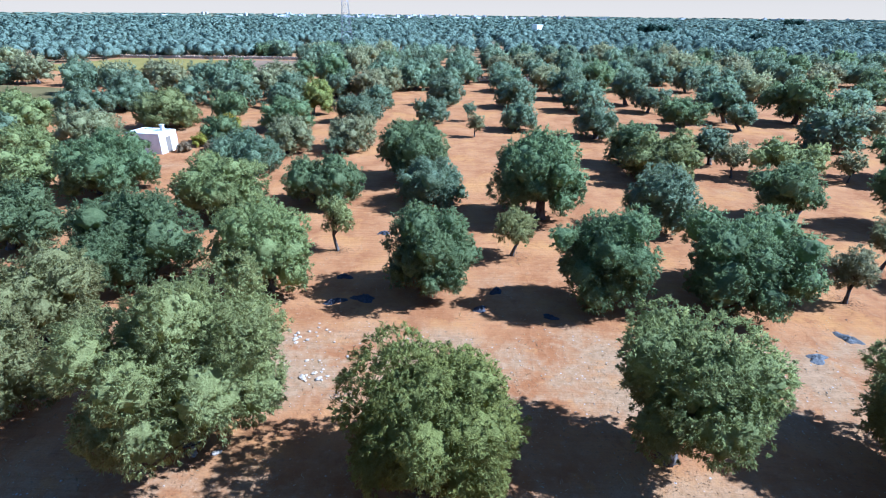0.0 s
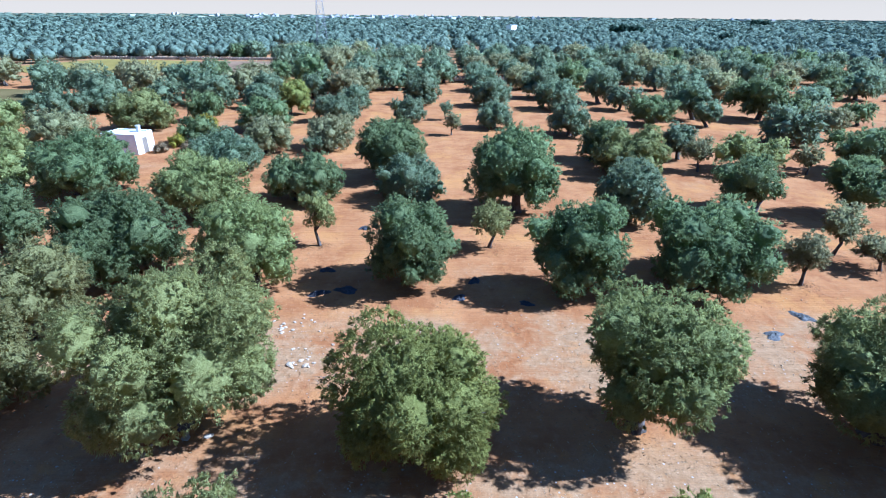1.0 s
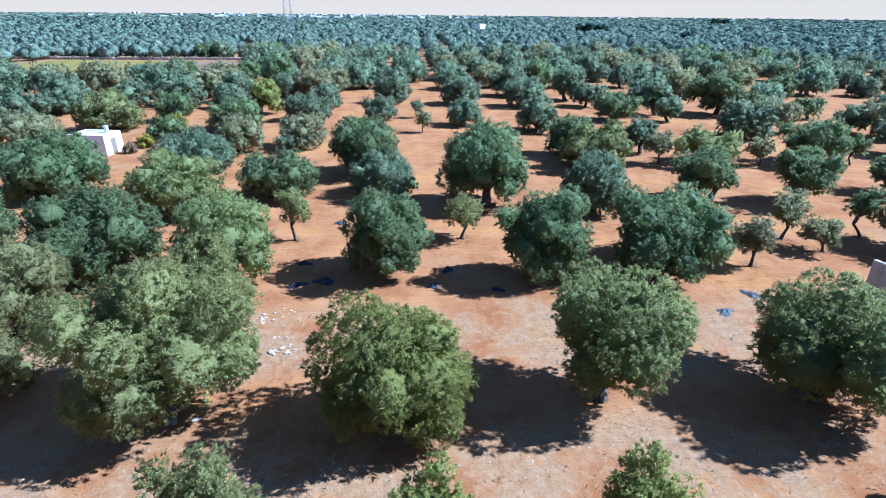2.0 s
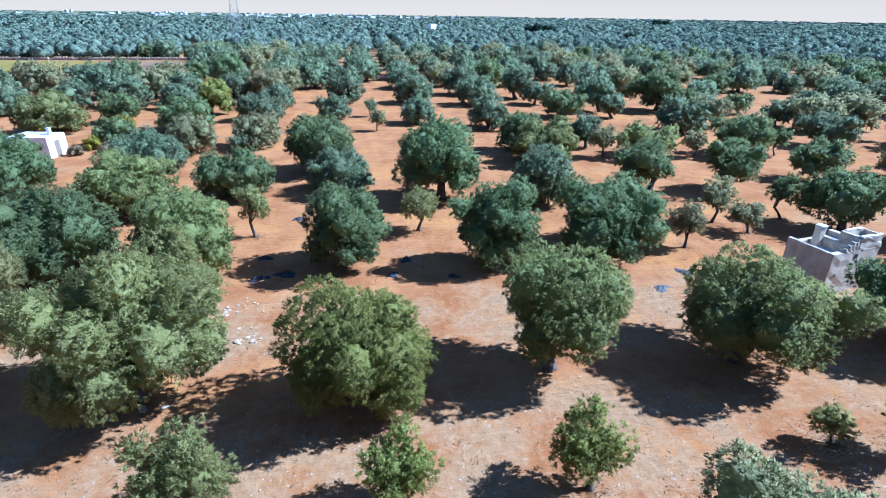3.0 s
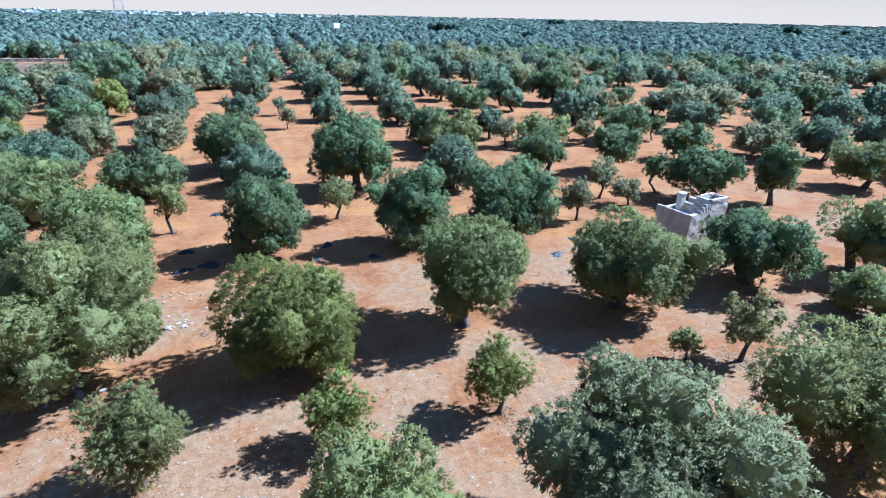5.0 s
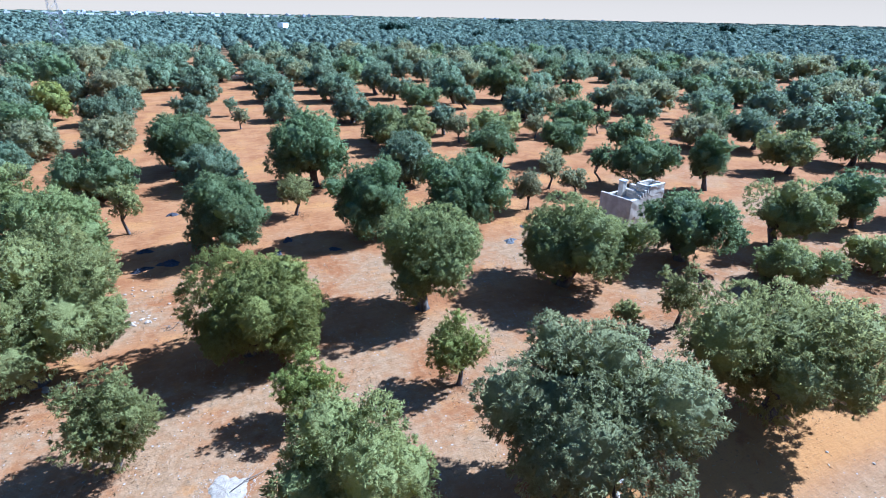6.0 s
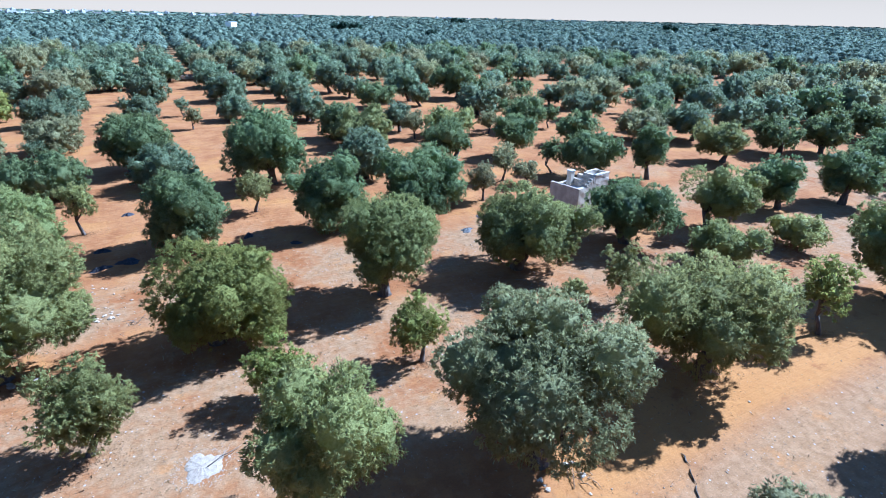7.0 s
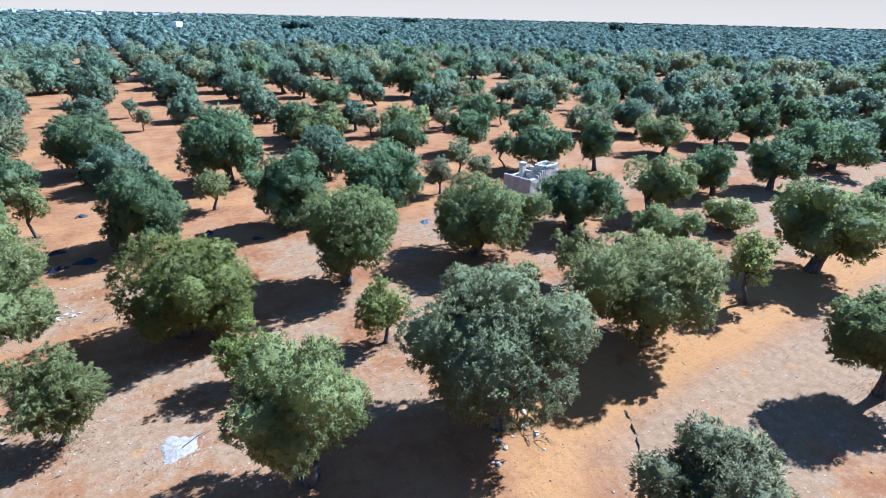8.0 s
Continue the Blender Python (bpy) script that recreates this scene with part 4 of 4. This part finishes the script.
def rock(x, y, size, pick, turn):
    ob = new("rock", ROCKS[pick])
    ob.matrix_world = pose(x, y, size * 0.12, 0, 0, turn) @ Matrix.Scale(size, 4)
    tagged(ob, "pale limestone rock lying on the soil" if pick < 6 else "grey weathered rock lying on the soil", "rock", "loose rocks")


def loose_rocks():
    rng = random.Random(8)
    heaps = ((-6.8, 22.8, 1.3, 16, 0.30), (-6.0, 19.7, 0.7, 9, 0.42), (-5.2, 21.0, 1.6, 12, 0.22), (11.0, 1.6, 1.3, 9, 0.34), (8.3, 0.4, 1.6, 10, 0.32),
             (2.5, 21.5, 3.5, 10, 0.16), (-9.3, 15.0, 0.8, 5, 0.4), (13.2, 3.4, 1.0, 4, 0.3), (20.0, -1.5, 3.0, 7, 0.18), (24.5, 9.4, 2.2, 8, 0.25), (-16.5, 27.5, 0.8, 5, 0.35))
    for x, y, spread, n, size in heaps:
        for _ in range(n):
            rock(x + rng.gauss(0, spread * 0.5), y + rng.gauss(0, spread * 0.4), size * rng.uniform(0.35, 0.95), rng.randrange(10) if x > 7 else rng.randrange(6), rng.uniform(0, 360))


def pebbles():
    """Small chips of limestone strewn over the stony strips."""
    rng = np.random.default_rng(15)
    n = 9000
    x, y = rng.uniform(-22, 30, n), np.concatenate([rng.normal(9.5, 2.6, n // 2), rng.normal(20.5, 2.4, n // 3), rng.normal(-4, 3, n - n // 2 - n // 3)])
    s = 0.011 + rng.exponential(0.011, n)
    base = np.array([(0.9, 0, 0), (0, 0.9, 0), (-0.9, 0, 0), (0, -0.9, 0), (0, 0, 0.75), (0, 0, -0.3)])
    tri = np.array([(0, 1, 4), (1, 2, 4), (2, 3, 4), (3, 0, 4), (1, 0, 5), (2, 1, 5), (3, 2, 5), (0, 3, 5)])
    v = base[None] * rng.uniform(0.6, 1.3, (n, 6, 3)) * s[:, None, None]
    v += np.stack([x, y, np.full(n, 0.004)], axis=1)[:, None, :]
    f = (tri[None] + 6 * np.arange(n)[:, None, None]).reshape(-1, 3)
    tagged(new("pebbles", mesh_from("pebbles", v.reshape(-1, 3), f, STONE)), "pale limestone chips strewn over dry soil", "pebbles", kind="stuff")


def dry_weeds():
    """Short straw-coloured weeds, thickest along the strips and tree feet."""
    rng = np.random.default_rng(16)
    n = 15000
    x = rng.uniform(-24, 34, n)
    y = np.concatenate([rng.normal(9, 3.4, n // 2), rng.normal(20, 3.2, n // 4), rng.uniform(-8, 34, n - n // 2 - n // 4)])
    clump = np.sin(x * 1.9 + 0.6 * np.sin(y * 1.3)) + np.sin(y * 2.3 + 1.1 * np.sin(x * 0.8)) + rng.normal(scale=0.5, size=n)
    x, y = x[clump > 0.2], y[clump > 0.2]
    n = len(x)
    way = unit(np.stack([rng.normal(scale=0.7, size=n), rng.normal(scale=0.7, size=n), np.full(n, 0.7)], axis=1))
    length = rng.uniform(0.06, 0.20, n)
    v, f = pointed(np.stack([x, y, np.zeros(n)], axis=1), way, length, length * 0.14, rng)
    tagged(new("dry_weeds", mesh_from("dry_weeds", v, f, DRYGRASS)), "short straw-coloured dry weeds on the soil", "weeds", kind="stuff")


def heap_mesh(name, lx, ly, h, mat, seed, rough=0.35):
    """A lumpy, folded low heap."""
    rng = np.random.default_rng(seed)
    verts, faces, n, m = [(0, 0, h)], [], 18, 5
    ph = rng.uniform(0, 6.28, 5)
    for i in range(1, m + 1):
        f = i / m
        for k in range(n):
            a = 2 * math.pi * k / n
            edge = 1 + rough * (0.5 * math.sin(2 * a + ph[0]) + 0.4 * math.sin(3 * a + ph[1]) + 0.3 * math.sin(5 * a + ph[2]))
            z = h * (1 - f ** 1.6) * (1 + rough * 1.3 * math.sin(4 * a + 5 * f + ph[3])) + rng.uniform(-0.12, 0.12) * h * (1 - f)
            verts.append((lx * f * edge * math.cos(a), ly * f * edge * math.sin(a), max(z, 0.0) - (0.03 if i == m else 0)))
    for k in range(n):
        faces.append((0, 1 + k, 1 + (k + 1) % n))
    for i in range(m - 1):
        for k in range(n):
            a, b = 1 + i * n + k, 1 + i * n + (k + 1) % n
            faces.append((a, a + n, b + n, b))
    return mesh_from(name, verts, faces, mat, True)


def net_bundle(x, y, lx, ly, h, turn, mat, label, seed):
    ob = new("harvest_net", heap_mesh("harvest_net", lx, ly, h * 0.62, mat, seed, 0.5))
    ob.matrix_world = pose(x, y, 0, 0, 0, turn)
    tagged(ob, label, "net", "bundled harvest nets")


loose_rocks()
pebbles()
dry_weeds()
DARKNET, PALENET = "bunched dark harvest net lying on red soil", "bunched grey harvest net lying on pale soil"
net_bundle(-4.7, 26.8, 0.66, 0.42, 0.35, 10, NET, DARKNET, 1)
net_bundle(-6.3, 26.4, 0.65, 0.30, 0.25, 25, NET, DARKNET, 2)
net_bundle(-6.4, 29.4, 0.50, 0.30, 0.28, -20, NET, DARKNET, 3)
net_bundle(2.9, 28.1, 0.40, 0.40, 0.30, 0, NET, DARKNET, 4)
net_bundle(1.9, 26.0, 0.50, 0.28, 0.25, 15, NET, DARKNET, 5)
net_bundle(5.7, 25.4, 0.45, 0.25, 0.22, -10, NET, DARKNET, 6)
net_bundle(-5.0, 36.5, 0.50, 0.3, 0.25, 30, NET, DARKNET, 7)
net_bundle(20.6, 24.2, 0.60, 0.45, 0.22, -40, GREYNET, PALENET, 8)
net_bundle(18.0, 22.4, 0.70, 0.35, 0.20, 20, GREYNET, PALENET, 9)


def ash_patch():
    """A ragged disc of ash with loose crumbs round its rim."""
    rng = np.random.default_rng(12)
    n, m = 64, 7
    jag = np.convolve(np.tile(rng.normal(size=n), 3), [0.2, 0.3, 0.3, 0.2], "same")[n:2 * n]
    rim = 0.78 + 0.15 * jag + 0.10 * np.sin(3 * np.linspace(0, 6.28, n) + 1)
    verts, faces = [(0, 0, 0.07)], []
    for i in range(1, m + 1):
        f = i / m
        for k in range(n):
            a, r = 2 * math.pi * k / n, f * (0.8 + (rim[k] - 0.8) * f)
            verts.append((r * 0.88 * math.cos(a), r * 0.92 * math.sin(a), 0.07 * (1 - f ** 1.5) + rng.uniform(-0.012, 0.012) - (0.02 if i == m else 0)))
    faces += [(0, 1 + k, 1 + (k + 1) % n) for k in range(n)]
    for i in range(m - 1):
        for k in range(n):
            a, c = 1 + i * n + k, 1 + i * n + (k + 1) % n
            faces.append((a, a + n, c + n, c))
    for k in range(260):
        a, r, s = rng.uniform(0, 6.28), 0.72 + abs(rng.normal(0, 0.22)), rng.uniform(0.012, 0.035)
        x, y, o = r * 1.08 * math.cos(a), r * 0.95 * math.sin(a), len(verts)
        verts += [(x - s, y - s, 0), (x + s, y - s * 0.6, 0), (x, y + s, 0), (x, y, s)]
        faces += [(o, o + 1, o + 3), (o + 1, o + 2, o + 3), (o + 2, o, o + 3)]
    ob = new("ash_mound", mesh_from("ash_mound", verts, faces, ASH, True))
    ob.matrix_world = pose(-2.0, 6.8, 0)
    tagged(ob, "low mound of white ash on stony soil", "ash")
    rnd = random.Random(3)
    for k in range(2):
        a = rnd.uniform(0.1, 0.9)
        p = Vector((-1.5 + rnd.uniform(-0.4, 0.5), 7.0 + rnd.uniform(-0.4, 0.4), 0.10))
        q = p + Vector((math.cos(a), math.sin(a), 0.02)) * rnd.uniform(0.5, 1.1)
        stick = new("twig", tubes("twig", [([p, p.lerp(q, 0.5) + Vector((0.04, -0.05, 0.03)), q], [0.02, 0.015, 0.008])], WOODGREY, 5, 0.15, k))
        tagged(stick, "charred thin twig lying on the ash", "twig", "twigs on the ash")


def fallen_branch(pts, rad, seed):
    ob = new("fallen_branch", tubes("fallen_branch", [(pts, rad)], BARK, 6, 0.3, seed))
    tagged(ob, "piece of dark crooked dead branch on the track", "branch", "pieces of a broken branch")


ash_patch()
fallen_branch([(14.2, -0.55, 0.02), (14.17, -0.72, 0.05), (14.02, -0.9, 0.03), (14.0, -1.12, 0.03)], [0.012, 0.028, 0.03, 0.014], 4)
fallen_branch([(13.86, -1.22, 0.02), (13.7, -1.37, 0.05), (13.52, -1.66, 0.04), (13.5, -1.8, 0.03)], [0.014, 0.034, 0.026, 0.012], 5)
fallen_branch([(13.42, -1.84, 0.02), (13.24, -1.96, 0.05), (13.05, -2.24, 0.04), (12.82, -2.38, 0.02)], [0.014, 0.03, 0.026, 0.01], 6)


def leaf_litter():
    """Fallen leaves, thickest under the crowns of the nearest rows."""
    rng = np.random.default_rng(21)
    feet = np.array([p for p in PLANTED if -24 < p[0] < 40 and -8 < p[1] < 36])
    n = 18000
    k = rng.integers(0, len(feet), n)
    a, d = rng.uniform(0, 6.28, n), np.abs(rng.normal(0, 0.5, n))
    x = feet[k, 0] + np.cos(a) * d * feet[k, 2]
    y = feet[k, 1] + np.sin(a) * d * feet[k, 2]
    way = unit(np.stack([rng.normal(size=n), rng.normal(size=n), rng.normal(scale=0.25, size=n)], axis=1))
    length = rng.uniform(0.04, 0.09, n)
    v, f = pointed(np.stack([x, y, np.full(n, 0.015)], axis=1), way, length, length * 0.25, rng)
    v[:, 2] = np.maximum(v[:, 2], 0.004)
    tagged(new("leaf_litter", mesh_from("leaf_litter", v, f, LITTER)), "dry brown fallen leaves under the olive trees", "leaf litter", kind="stuff")


def prunings(x, y, spread, n, seed, label):
    """A loose bunch of cut twigs lying on the soil."""
    rng = np.random.default_rng(seed)
    bunch = thing("twig_bunch", pose(x, y, 0), label, "twigs", "bunches of cut twigs")
    for k in range(n):
        p = Vector((*rng.normal(scale=spread * 0.4, size=2), 0.03))
        q = p + Vector((*rng.normal(scale=spread * 0.5, size=2), float(rng.uniform(0, 0.18))))
        part("twig", tubes("twig", [([p, p.lerp(q, 0.5) + Vector((0.03, 0.02, 0.05)), q], [0.018, 0.013, 0.005])], WOODGREY, 4, 0.1, seed + k), bunch)


LITTER = leaf_material("dry_fallen_leaves", (0.10, 0.055, 0.025), (0.24, 0.155, 0.080))
leaf_litter()
for tx, ty, ts in ((17.4, 13.2, 0.9), (9.9, 0.2, 0.8), (19.6, 2.0, 0.9), (-4.0, 18.6, 0.6), (26.0, 14.2, 0.8), (28.4, 4.0, 0.8)):
    prunings(tx, ty, ts, 12, int(tx * 10 + 50), "loose cut twigs lying on red soil")
